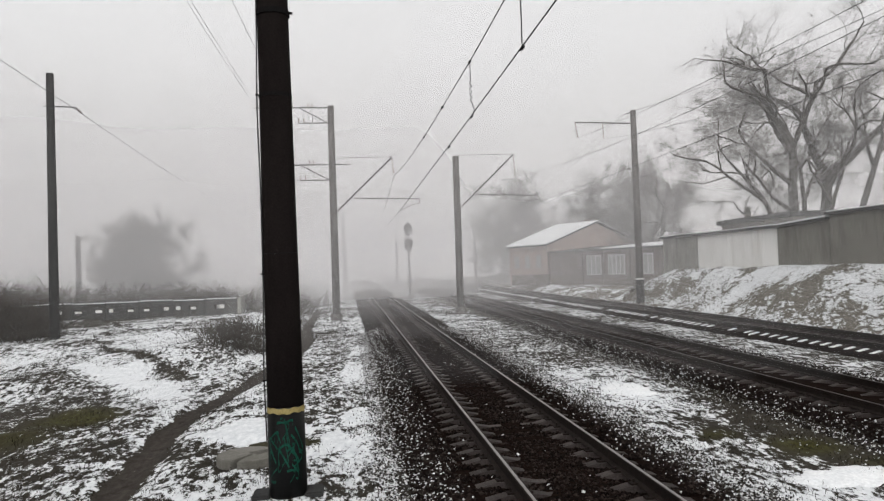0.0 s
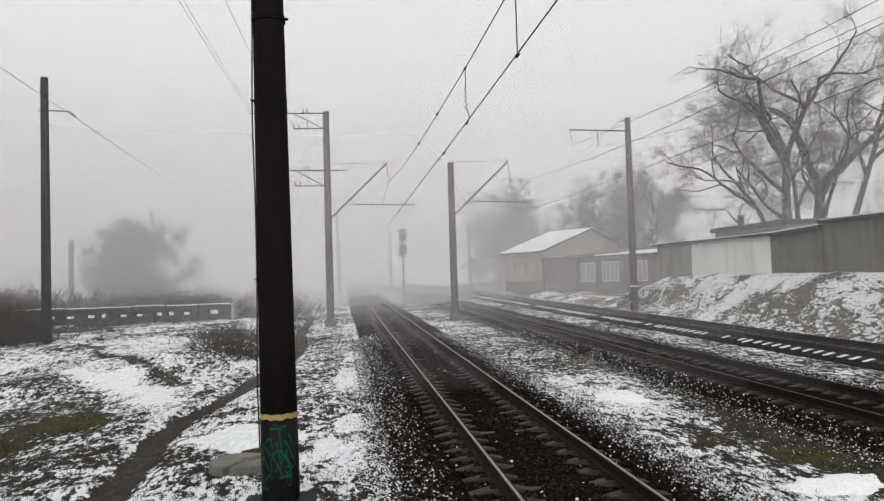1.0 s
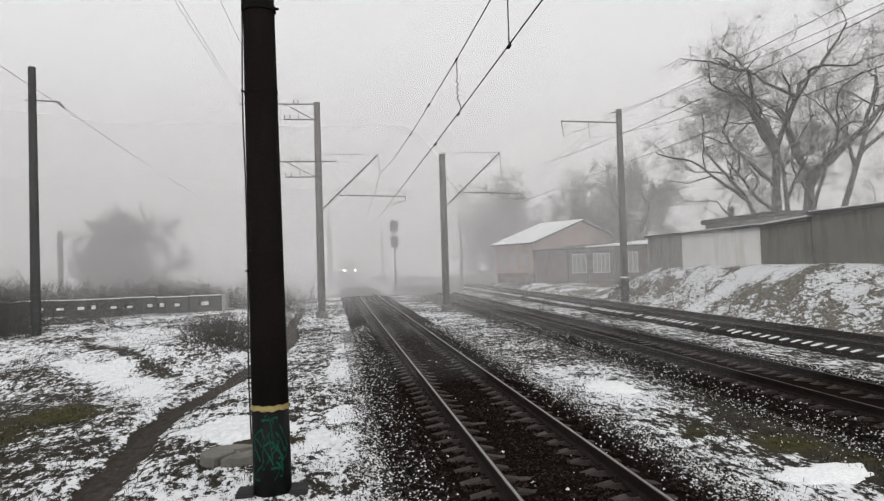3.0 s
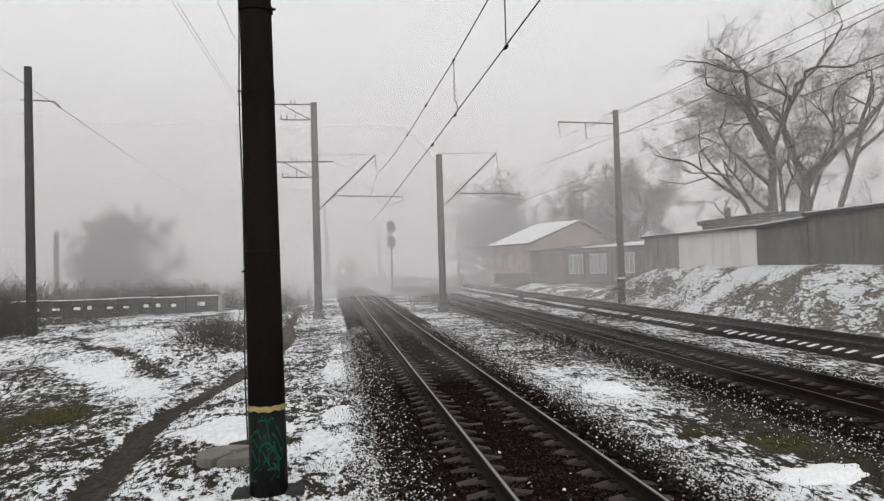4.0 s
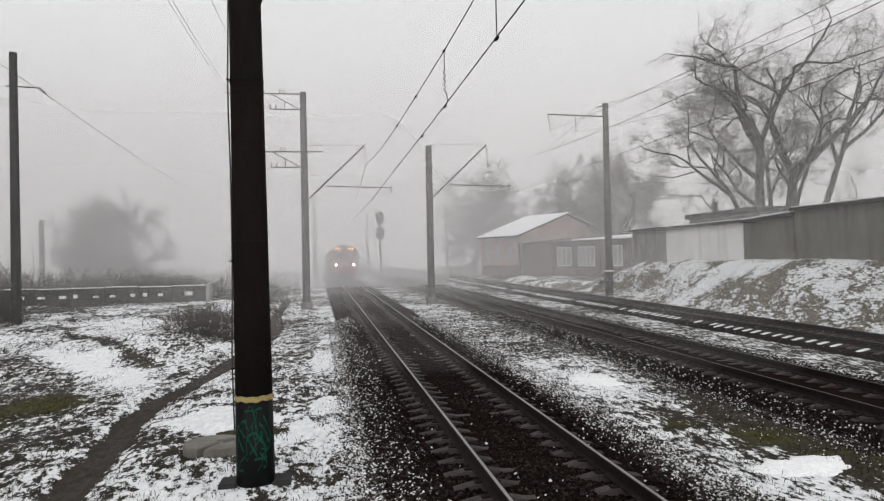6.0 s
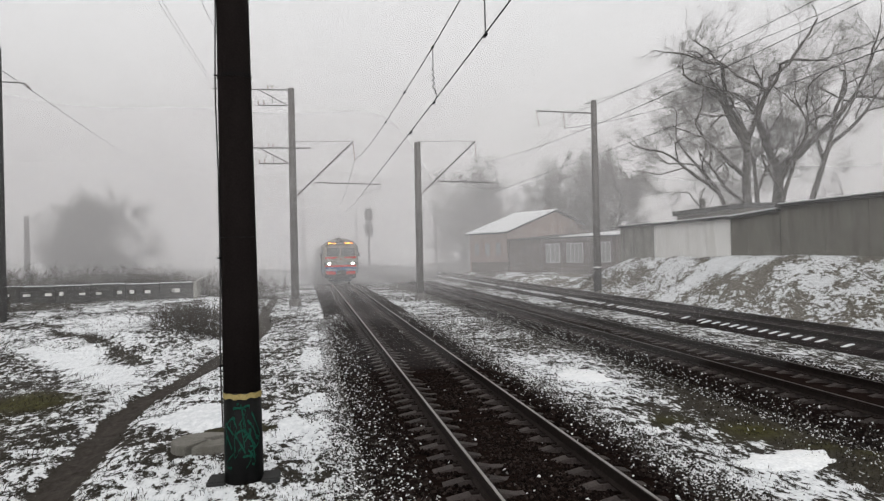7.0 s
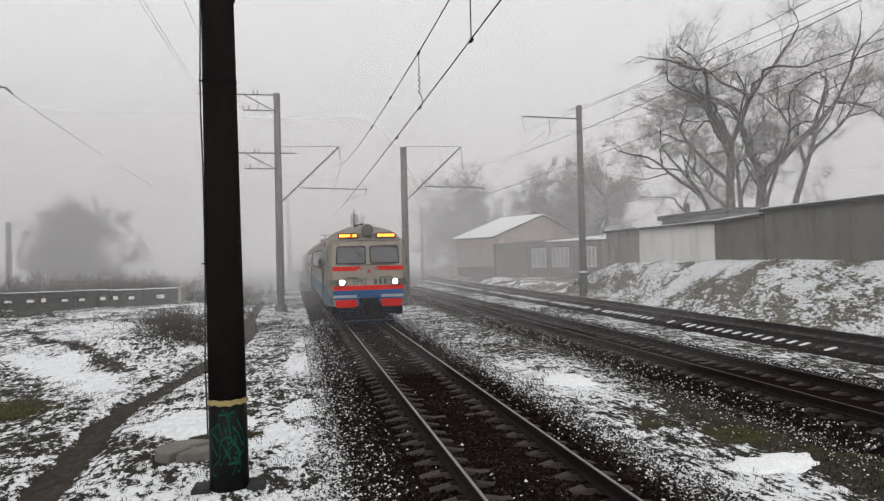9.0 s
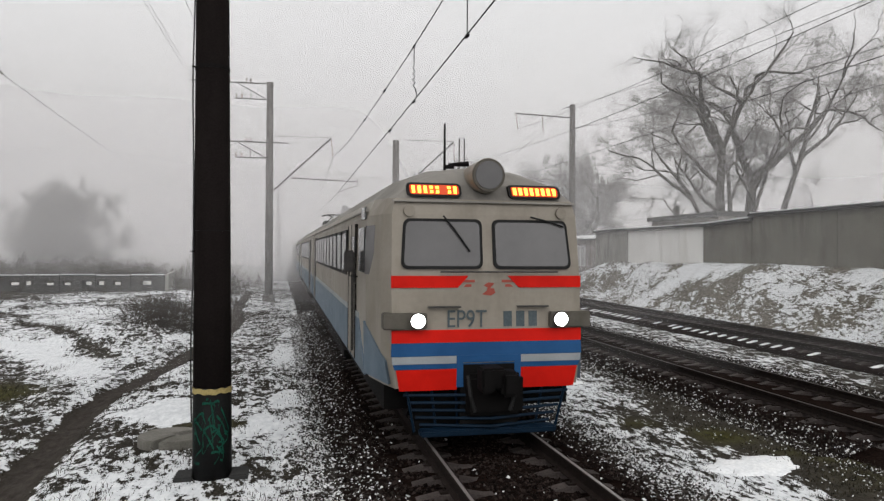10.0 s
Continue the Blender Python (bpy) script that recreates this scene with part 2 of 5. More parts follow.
AMBER_HOT = glow("amber_letter_light", (1.0, 0.40, 0.035), 6.0)
HOUSING = surface("olive_grey_housing", (0.075, 0.068, 0.056), (0.12, 0.11, 0.095), 4, 0.6, bump=0, grain=0.1)
LID = surface("worn_lid_concrete", (0.13, 0.125, 0.11), (0.21, 0.20, 0.18), 4, 0.9, stain=(0.08, 0.075, 0.06))
WALL_DARK = surface("blackened_concrete", (0.035, 0.035, 0.034), (0.07, 0.07, 0.066), 1.2, 0.9, spec=0.03)
SHRUB = surface("dark_twigs", (0.025, 0.022, 0.018), (0.075, 0.066, 0.054), 3, 0.9, bump=0, spec=0.02)
GREY_TEXT = surface("grey_blue_lettering", (0.06, 0.08, 0.09), (0.09, 0.11, 0.12), 4, 0.5, bump=0)


# ---- mesh building ----
class Form:
    """Collects vertices and faces of one mesh."""

    def __init__(self):
        self.v, self.f = [], []

    def add(self, verts, faces):
        n = len(self.v)
        self.v += [tuple(p) for p in verts]
        self.f += [tuple(i + n for i in q) for q in faces]
        return self

    def box(self, x0, x1, y0, y1, z0, z1):
        return self.add([(x, y, z) for z in (z0, z1) for y in (y0, y1) for x in (x0, x1)],
                        [(0, 2, 3, 1), (4, 5, 7, 6), (0, 1, 5, 4), (2, 6, 7, 3), (0, 4, 6, 2), (1, 3, 7, 5)])

    def prism(self, outline, axis, a, b):
        """An outline of (u, v) pulled along an axis from a to b."""
        def at(u, v, w):
            return {"x": (w, u, v), "y": (u, w, v), "z": (u, v, w)}[axis]
        n = len(outline)
        return self.add([at(u, v, a) for u, v in outline] + [at(u, v, b) for u, v in outline],
                        [tuple(range(n - 1, -1, -1)), tuple(range(n, 2 * n))] + [(i, (i + 1) % n, n + (i + 1) % n, n + i) for i in range(n)])

    def tube(self, pts, r0, r1=None, n=8, caps=True):
        """A round, tapering bar along points."""
        pts = [Vector(p) for p in pts]
        r1 = r0 if r1 is None else r1
        k = len(pts)
        base = len(self.v)
        up = None
        for i, p in enumerate(pts):
            d = (pts[min(i + 1, k - 1)] - pts[max(i - 1, 0)]).normalized()
            if up is None:
                up = d.orthogonal().normalized()
            side = d.cross(up).normalized()
            up = side.cross(d).normalized()
            r = r0 + (r1 - r0) * i / max(1, k - 1)
            self.v += [tuple(p + r * (math.cos(a) * side + math.sin(a) * up)) for a in (2 * math.pi * j / n for j in range(n))]
        for i in range(k - 1):
            a, b = base + i * n, base + (i + 1) * n
            self.f += [(a + j, b + j, b + (j + 1) % n, a + (j + 1) % n) for j in range(n)]
        if caps:
            self.f += [tuple(base + j for j in range(n)), tuple(base + (k - 1) * n + j for j in range(n - 1, -1, -1))]
        return self

    def mesh(self, name, material, smooth=False, bevel=0.0):
        me = bpy.data.meshes.new(name)
        me.from_pydata(self.v, [], self.f)
        bm = bmesh.new()
        bm.from_mesh(me)
        if len(self.f) < 4000:
            bmesh.ops.recalc_face_normals(bm, faces=bm.faces)
        if bevel:
            bmesh.ops.bevel(bm, geom=[e for e in bm.edges if len(e.link_faces) == 2 and e.calc_face_angle(0) > 0.6], offset=bevel, segments=2, affect="EDGES", clamp_overlap=True)
        bm.to_mesh(me)
        bm.free()
        if smooth:
            me.polygons.foreach_set("use_smooth", [True] * len(me.polygons))
        me.materials.append(material)
        return me


def part(name, form, material, parent=None, label="", smooth=False, bevel=0.0):
    ob = new(name, form.mesh(name, material, smooth, bevel))
    ob.parent = parent
    if label:
        ob["label"] = label
    return ob


def thing(name, m, label, category, group="", kind=""):
    ob = new(name)
    ob.matrix_basis = m
    return tagged(ob, label, category, group, kind)


def shared(name, me, parent, m):
    ob = new(name, me)
    ob.parent, ob.matrix_basis = parent, m
    return ob


# ---- ground ----
TRACKS = (2.665, 9.96, 15.6)
# the line climbs gently and bears a little to the west
TRACK_LIE = pose(0.08, 0, -0.063, 0.384, 0, 0.25)


def line_shift(y):
    return 0.08 - 0.00436 * y


def line_rise(y):
    return -0.063 + 0.0067 * y


def smooth_step(a, b, x):
    t = np.clip((x - a) / (b - a), 0, 1)
    return t * t * (3 - 2 * t)


def value_noise(x, y, seed):
    """Smooth random lumps, from -1 to 1."""
    ix, iy = np.floor(x), np.floor(y)
    fx, fy = x - ix, y - iy
    fx, fy = fx * fx * (3 - 2 * fx), fy * fy * (3 - 2 * fy)

    def h(a, b):
        s = np.sin(a * 127.1 + b * 311.7 + seed * 74.7) * 43758.5453
        return 2 * (s - np.floor(s)) - 1
    return (h(ix, iy) * (1 - fx) + h(ix + 1, iy) * fx) * (1 - fy) + (h(ix, iy + 1) * (1 - fx) + h(ix + 1, iy + 1) * fx) * fy


PATH = [(-3.0, -2.0), (-3.2, 8.0), (-3.38, 11.0), (-3.68, 14.3), (-3.62, 16.5), (-3.2, 19.2), (-2.75, 22.0), (-2.15, 26.0), (-2.0, 31.3), (-2.5, 38.0), (-2.6, 46.0), (-2.8, 60.0)]


def path_gap(x, y):
    px = np.interp(y, [p[1] for p in PATH], [p[0] for p in PATH])
    return np.abs(x - px)


def ground_height(x, y):
    x, y = np.asarray(x, float), np.asarray(y, float)
    near_line = smooth_step(-4.5, -0.6, x)
    z = -0.33 + (1 - near_line) * 0.12 * smooth_step(20, 60, y) + near_line * 0.5 * line_rise(np.clip(y, -20, 150)) + 0.025 * value_noise(x * 1.1, y * 1.1, 1) + 0.012 * value_noise(x * 3.7, y * 3.7, 2)
    left = smooth_step(-1.6, -4.5, x)
    z = z + left * (0.10 * value_noise(x * 0.35, y * 0.3, 3) + 0.05 * value_noise(x * 1.3, y * 1.1, 4))
    z = z - 0.14 * np.exp(-(path_gap(x, y) / 0.38) ** 2) * smooth_step(70, 45, y)
    z = z + 0.52 * smooth_step(20, 37, y) * smooth_step(-3.4, -7.0, x)
    for mx, my, sx, sy, h in ((-6.4, 25.5, 2.6, 2.2, 0.38), (-4.6, 29.5, 1.5, 3.4, 0.55), (-9.5, 21.5, 2.4, 1.6, 0.30), (-12, 29, 5, 3, 0.10)):
        z = z + h * np.exp(-((x - mx) / sx) ** 2 - ((y - my) / sy) ** 2)
    for c in TRACKS:
        wide = 2.3 if c < 15 else 1.6
        bed = smooth_step(wide, wide - 0.4, np.abs(x - c - line_shift(y)))
        z = z * (1 - bed) + bed * (-0.40 + line_rise(y))
    crest = 2.2 - 1.75 * smooth_step(43, 53, y)
    rise = smooth_step(17.4, 21.0, x + 0.5 * value_noise(y * 0.22, x * 0.1, 6) + 0.25 * value_noise(y * 0.8, x * 0.5, 9))
    lump = 0.22 * value_noise(x * 0.9, y * 0.5, 7) + 0.16 * value_noise(x * 2.3, y * 1.4, 8)
    z = z + rise * (crest + 0.3) + 4 * rise * (1 - rise) * lump
    z = z + 0.55 * np.exp(-((x - 18.6) / 1.0) ** 2 - ((y - 44.5) / 2.2) ** 2)
    return z


SNOW_DRIFTS = ((0.0, 21.1, 0.40, 1.8), (0.08, 14.7, 0.33, 1.0), (-1.75, 13.9, 0.85, 1.05), (-0.45, 12.6, 0.2, 0.6), (0.2, 27, 0.3, 1.5))


def snow_cover(x, y):
    """How much snow lies, 0 to 1; how bare the trodden earth is; how mossy."""
    n1, n2 = value_noise(x * 0.5, y * 0.4, 21), value_noise(x * 0.17, y * 0.12, 22)
    c = 0.49 + 0.10 * n1 + 0.07 * n2 + 0.07 * value_noise(x * 1.3, y * 0.9, 24)
    left = smooth_step(-2.2, -4.5, x)
    c = c + left * smooth_step(17, 26, y) * (0.05 + 0.12 * value_noise(x * 0.9, y * 0.5, 23))
    c = c + 0.03 * np.exp(-((x + 0.5) / 1.1) ** 2) * smooth_step(60, 30, y)
    c = c - 0.22 * smooth_step(-9, -16, x) * smooth_step(30, 40, y) - 0.3 * smooth_step(47, 50, y) * smooth_step(-3, -8, x)
    c = c + 0.05 * np.exp(-((x - 5.6) / 1.0) ** 2) * (0.6 + 0.8 * smooth_step(14, 9, y)) + 0.06 * np.exp(-((x - 0.3) / 0.6) ** 2)
    c = c - 0.09 * smooth_step(-3.4, -5, x) * smooth_step(17, 12.5, y)
    for k, w in zip(TRACKS, (0.40, 0.34, 0.02)):
        c = c - w * smooth_step(2.3, 1.7, np.abs(x - k - line_shift(y)))
    c = c - 0.08 * smooth_step(6.8, 8.2, x) * smooth_step(9.0, 8.6, x) - 0.02 * np.exp(-((x - 13.2) / 0.8) ** 4)
    bank = smooth_step(17.5, 19.0, x)
    streak = 1.0 * value_noise(y * 0.5 + 0.3 * x, x * 0.9, 31) + 0.8 * value_noise(y * 1.1 + 0.4 * x, x * 1.7, 32) + 0.3 * value_noise(y * 2.9, x * 3.7, 33)
    c = c + bank * (-0.05 + 0.24 * streak + 0.12 * np.exp(-((x - 20.4) / 0.5) ** 2))
    c = c - 0.04 * smooth_step(24, 45, y) * smooth_step(4, 6, x) * smooth_step(15, 13, x)
    for hx, hy, sx, sy, a in ((-6.5, 23, 0.9, 2.0, 0.22), (-5.2, 19.8, 0.8, 1.3, 0.24), (-7.5, 29, 2.0, 3.0, 0.2), (-2.3, 24.5, 0.6, 2.0, 0.2)):
        c = c + a * np.exp(-((x - hx) / sx) ** 2 - ((y - hy) / sy) ** 2)
    ragged = 1 + 0.30 * value_noise(x * 2.6, y * 1.6, 26) + 0.22 * value_noise(x * 6.1, y * 3.9, 27)
    for px, py, rx, ry in SNOW_DRIFTS:
        c = c + 0.75 * smooth_step(1.12, 0.82, np.hypot((x - px) / rx, (y - py) / ry) * ragged)
    c = c + 0.22 * np.exp(-((x - 15.6) / 0.5) ** 4) * smooth_step(34, 42, y)
    for x0, y0, x1, y1, w, a in ((-9.2, 28.2, -4.9, 21.6, 0.36, -0.34), (-8.6, 24.2, -4.7, 19.0, 0.40, 0.34), (-3.4, 24.5, -2.2, 27.5, 0.4, 0.2)):
        t = np.clip(((x - x0) * (x1 - x0) + (y - y0) * (y1 - y0)) / ((x1 - x0) ** 2 + (y1 - y0) ** 2), 0, 1)
        gap = np.hypot(x - x0 - t * (x1 - x0), (y - y0 - t * (y1 - y0)) * 0.6)
        c = c + a * np.exp(-(gap / w) ** 2)
    c = c - 0.16 * np.exp(-((x + 8.6) / 1.3) ** 2 - ((y - 21.3) / 1.5) ** 2)
    soil = np.exp(-(path_gap(x, y) / 0.22) ** 4) * smooth_step(60, 40, y)
    c = c - 0.9 * soil
    c = c - 0.21 * smooth_step(6.2, 7.2, x) * smooth_step(18, 12, y) - 0.10 * smooth_step(7.2, 8.0, x) * smooth_step(9.0, 8.7, x)
    c = c - 0.07 * smooth_step(5.2, 6.2, x) * smooth_step(13, 9, y)
    moss = np.zeros_like(c)
    for mx, my, sx, sy, a in ((8.0, 8.0, 0.8, 0.5, 0.55), (7.4, 9.3, 0.5, 0.3, 0.5), (-5.9, 16.3, 0.8, 1.0, 1.0), (-6.6, 14.2, 1.1, 1.1, 0.5), (6.9, 10.4, 0.5, 0.5, 0.8), (7.9, 8.9, 0.5, 0.4, 0.7), (-1.2, 12.7, 0.7, 0.3, 0.5), (5.9, 11.3, 0.35, 0.4, 0.5), (0.9, 9.2, 0.35, 0.5, 0.25)):
        g = a * np.exp(-((x - mx) / sx) ** 2 - ((y - my) / sy) ** 2)
        moss = np.maximum(moss, g)
        c = c - 0.65 * g
    return np.clip(c, 0, 1), np.clip(soil, 0, 1), np.clip(moss * 1.3, 0, 1)


def dry_grass(x):
    """Where the ground is covered with pale, dry grass: on the bank, a little elsewhere."""
    return 0.06 + 0.9 * smooth_step(17.0, 18.2, x)


def build_ground():
    xs = np.unique(np.concatenate([np.linspace(-9, 12, 220), np.linspace(12, 24, 100), np.linspace(-30, -9, 60), -30 - np.geomspace(2, 700, 16), 24 + np.geomspace(2, 700, 18)]))
    ys = np.unique(np.concatenate([-np.geomspace(1, 300, 12), np.linspace(0, 7, 24), np.linspace(7, 24, 190), np.linspace(24, 50, 130), np.linspace(50, 90, 60), 90 + np.geomspace(2, 1500, 22)]))
    gx, gy = np.meshgrid(xs, ys)
    gz = ground_height(gx, gy)
    nx, ny = len(xs), len(ys)
    verts = np.stack([gx, gy, gz], -1).reshape(-1, 3)
    i = np.arange(nx * ny).reshape(ny, nx)
    faces = np.stack([i[:-1, :-1], i[:-1, 1:], i[1:, 1:], i[1:, :-1]], -1).reshape(-1, 4)
    me = bpy.data.meshes.new("ground")
    me.from_pydata(verts.tolist(), [], faces.tolist())
    at = me.color_attributes.new("cover", "FLOAT_COLOR", "POINT")
    c, s, mo = snow_cover(gx, gy)
    at.data.foreach_set("color", np.stack([c, s, mo, dry_grass(gx)], -1).reshape(-1).astype(np.float32))
    me.polygons.foreach_set("use_smooth", [True] * len(me.polygons))
    me.materials.append(GROUND)
    return tagged(new("ground", me), "uneven ground of dead grass and grit under thin snow", "ground", kind="structure")


def gz(x, y):
    return float(ground_height(x, y))


build_ground()


def snow_patch(x, y, rx, ry, seed):
    """A low, ragged-edged sheet of packed snow."""
    rng = random.Random(seed)
    f, n = Form(), 84
    ph = [rng.uniform(0, 6.28) for _ in range(5)]
    rad = [1 + 0.16 * math.sin(2 * a + ph[0]) + 0.12 * math.sin(3 * a + ph[1]) + 0.09 * math.sin(7 * a + ph[2]) + 0.06 * math.sin(13 * a + ph[3]) + 0.045 * math.sin(21 * a + ph[4]) + rng.uniform(-0.05, 0.05) for a in (6.2832 * i / n for i in range(n))]
    rings = ((1.0, -0.03), (0.93, 0.022), (0.7, 0.034), (0.35, 0.04))
    for s, h in rings:
        for i in range(n):
            a = 6.2832 * i / n
            dx, dy = rx * s * rad[i] * math.cos(a), ry * s * rad[i] * math.sin(a)
            f.v.append((dx, dy, gz(x + dx, y + dy) - gz(x, y) + h + (0.008 * math.sin(5 * a + ph[4]) if s < 0.9 else 0)))
    for r in range(len(rings) - 1):
        f.f += [(r * n + i, r * n + (i + 1) % n, (r + 1) * n + (i + 1) % n, (r + 1) * n + i) for i in range(n)]
    f.f.append(tuple((len(rings) - 1) * n + i for i in range(n)))
    ob = part("snow_patch", f, SNOW, smooth=True)
    ob.location = (x, y, gz(x, y))
    return tagged(ob, "patch of clean packed snow on the grit", "snow patch", "snow patches", "stuff")


for k, (sx, sy, rx, ry) in enumerate(((6.1, 15.8, 0.62, 0.85), (6.35, 8.75, 0.62, 0.42))):
    snow_patch(sx, sy, rx, ry, k)


# ---- tracks ----
def rail_form(y0, y1):
    out = [(-0.066, -0.18), (0.066, -0.18), (0.066, -0.168), (0.012, -0.145), (0.010, -0.045), (0.035, -0.032), (0.036, -0.006), (-0.036, -0.006), (-0.035, -0.032), (-0.010, -0.045), (-0.012, -0.145), (-0.066, -0.168)]
    return Form().prism(out, "y", y0, y1)


def sleeper_mesh():
    f = Form()
    prof = [(-1.35, 0.075), (-1.32, 0.09), (-0.95, 0.165), (-0.6, 0.165), (-0.4, 0.125), (0.4, 0.125), (0.6, 0.165), (0.95, 0.165), (1.32, 0.09), (1.35, 0.075)]
    verts, n = [], len(prof)
    for w, lift in ((0.14, -1), (0.088, 0), (-0.088, 0), (-0.14, -1)):
        for x, z in prof:
            verts.append((x, w * (0.85 if abs(x) < 0.5 else 1), (-0.02 if lift else z) - 0.345))
    f.add(verts, [(r * n + i, r * n + i + 1, (r + 1) * n + i + 1, (r + 1) * n + i) for r in range(3) for i in range(n - 1)] + [tuple(r * n for r in range(4)), tuple(r * n + n - 1 for r in range(3, -1, -1))])
    return f.mesh("sleeper", SLEEPER)


def clip_mesh():
    f = Form()
    for s in (-1, 1):
        for e in (-1, 1):
            x = s * 0.785 + e * 0.11
            f.box(x - 0.05, x + 0.05, -0.05, 0.05, -0.18, -0.155)
            f.tube([(x, 0, -0.16), (x, 0, -0.11)], 0.014, n=6)
    return f.mesh("rail_clip", RAIL_STEEL)


SLEEPER_MESH, CLIP_MESH = sleeper_mesh(), clip_mesh()
SNOW_STUB = Form().prism([(-1.37, -0.30), (-0.96, -0.215), (-0.96, -0.168), (-1.06, -0.17), (-1.35, -0.235)], "y", -0.075, 0.06).mesh("sleeper_snow", SNOW, bevel=0.012)


def build_track(cx, first, last, label, sink=0.0, shoulder=1.0):
    t = thing("railway_track", pose(cx, 0, -sink) @ TRACK_LIE, label, "railway track", "railway tracks", "structure")
    for s in (-0.785, 0.785):
        r = part("rail", rail_form(-20, 420), RAIL_STEEL, t, "rust-brown steel rail with a worn head")
        r.location.x = s
        part("rail_head", Form().box(-0.018, 0.018, -20, 420, -0.0065, 0.0), RAIL_TOP if cx < 5 else RAIL_RUSTY, r, "worn running surface")
    bed = Form()
    ys = np.concatenate([np.linspace(-20, 4, 6), np.linspace(5, 40, 90), np.linspace(42, 420, 40)])
    cols = np.array([-2.25, -1.9, -1.55, -1.35, -1.0, -0.76, -0.4, 0, 0.4, 0.76, 1.0, 1.35, 1.55, 1.9, 2.25])
    cols = np.where(np.abs(cols) > 1.3, np.sign(cols) * (1.3 + (np.abs(cols) - 1.3) * shoulder), cols)
    base = np.array([-0.5, -0.32, -0.245, -0.232, -0.245, -0.262, -0.224, -0.206, -0.224, -0.262, -0.245, -0.232, -0.245, -0.32, -0.5])
    gx, gy = np.meshgrid(cols, ys)
    hz = base[None, :] + 0.012 * value_noise(gx * 4 + cx, gy * 3, 41)
    n = len(cols)
    bed.v = np.stack([gx, gy, hz], -1).reshape(-1, 3).tolist()
    bed.f = [(j * n + i, j * n + i + 1, (j + 1) * n + i + 1, (j + 1) * n + i) for j in range(len(ys) - 1) for i in range(n - 1)]
    part("ballast_bed", bed, BALLAST, t, "dark oily ballast between the sleepers", smooth=True)["kind"] = "stuff"
    rng = random.Random(int(cx * 10))
    y = first
    while y < last:
        s = shared("sleeper", SLEEPER_MESH, t, pose(rng.uniform(-0.02, 0.02), y, rng.uniform(-0.006, 0.004), 0, 0, rng.uniform(-0.6, 0.6)))
        if y < 40:
            shared("rail_clip", CLIP_MESH, s, Matrix())
        if cx > 15 and rng.random() < 0.85:
            shared("sleeper_snow", SNOW_STUB, s, pose(rng.uniform(0, 0.08), 0, 0))
        y += 0.545
    far = Form()
    while y < 260:
        far.box(-1.35, 1.35, y - 0.12, y + 0.12, -0.3, -0.185)
        y += 0.545
    part("far_sleepers", far, SLEEPER, t)["kind"] = "stuff"
    return t


track_near = build_track(TRACKS[0], -6.055, 120, "railway track with dark concrete sleepers and wet oily ballast")
track_mid = build_track(TRACKS[1], -3.3, 100, "railway track with rusty rails on dark ballast", 0.09)
track_far = build_track(TRACKS[2], 1.6, 110, "siding track with snow between its sleepers", 0.0, 0.2)


def scatter_stones(name, material, spots, size, label, seed):
    """Angular pebbles, each a squashed, twisted octahedron."""
    rng = np.random.default_rng(seed)
    n = len(spots)
    base = np.array([(1, 0, 0), (0, 1, 0), (-1, 0, 0), (0, -1, 0), (0, 0, 0.8), (0, 0, -0.6)], float)
    tri = np.array([(0, 1, 4), (1, 2, 4), (2, 3, 4), (3, 0, 4), (1, 0, 5), (2, 1, 5), (3, 2, 5), (0, 3, 5)])
    r = size * rng.uniform(0.5, 1.25, (n, 1, 1)) * rng.uniform(0.6, 1.3, (n, 1, 3))
    p = base[None] * r + rng.normal(0, 0.18 * size, (n, 6, 3))
    a = rng.uniform(0, 6.28, n)
    ca, sa = np.cos(a)[:, None], np.sin(a)[:, None]
    v = np.stack([p[..., 0] * ca - p[..., 1] * sa, p[..., 0] * sa + p[..., 1] * ca, p[..., 2]], -1) + spots[:, None, :]
    f = (tri[None] + 6 * np.arange(n)[:, None, None]).reshape(-1, 3)
    me = bpy.data.meshes.new(name)
    me.from_pydata(v.reshape(-1, 3).tolist(), [], f.tolist())
    me.materials.append(material)
    return tagged(new(name, me), label, "ballast stones", kind="stuff")


def spots_on(seed, n, xr, yr, lift, keep):
    rng = np.random.default_rng(seed)
    x = rng.uniform(*xr, n)
    y = yr[0] + (yr[1] - yr[0]) * rng.uniform(0, 1, n) ** 1.6
    k = rng.uniform(0, 1, n) < keep(x, y)
    x, y = x[k], y[k]
    return np.stack([x, y, ground_height(x, y) + lift], -1)


shoulder = spots_on(5, 80000, (-0.6, 8.6), (7.0, 34), 0.008, lambda x, y: np.where(np.abs(x - TRACKS[0]) > 1.9, np.exp(-((np.abs(x - TRACKS[0]) - 1.9) / 0.6) ** 2), 0) + 0.55 * np.exp(-((x - 8.0) / 0.9) ** 2))
scatter_stones("shoulder_stones", STONES, shoulder, 0.016, "loose dark ballast stones, many capped with snow", 6)


def bed_edge(seed, n, cx, y0, y1):
    """Places on the sloping edges of a track's bed."""
    r = np.random.default_rng(seed)
    d = r.choice([-1, 1], n) * r.uniform(1.3, 2.45, n)
    y = y0 + (y1 - y0) * r.uniform(0, 1, n) ** 1.6
    z = np.maximum(np.interp(np.abs(d), [1.35, 1.55, 1.9, 2.25], [-0.228, -0.245, -0.32, -0.5]) + line_rise(y), ground_height(cx + d + line_shift(y), y))
    keep = r.uniform(0, 1, n) < np.clip(np.abs(d) - 0.95, 0.25, 1)
    return np.stack([cx + d + line_shift(y), y, z + 0.006], -1)[keep]


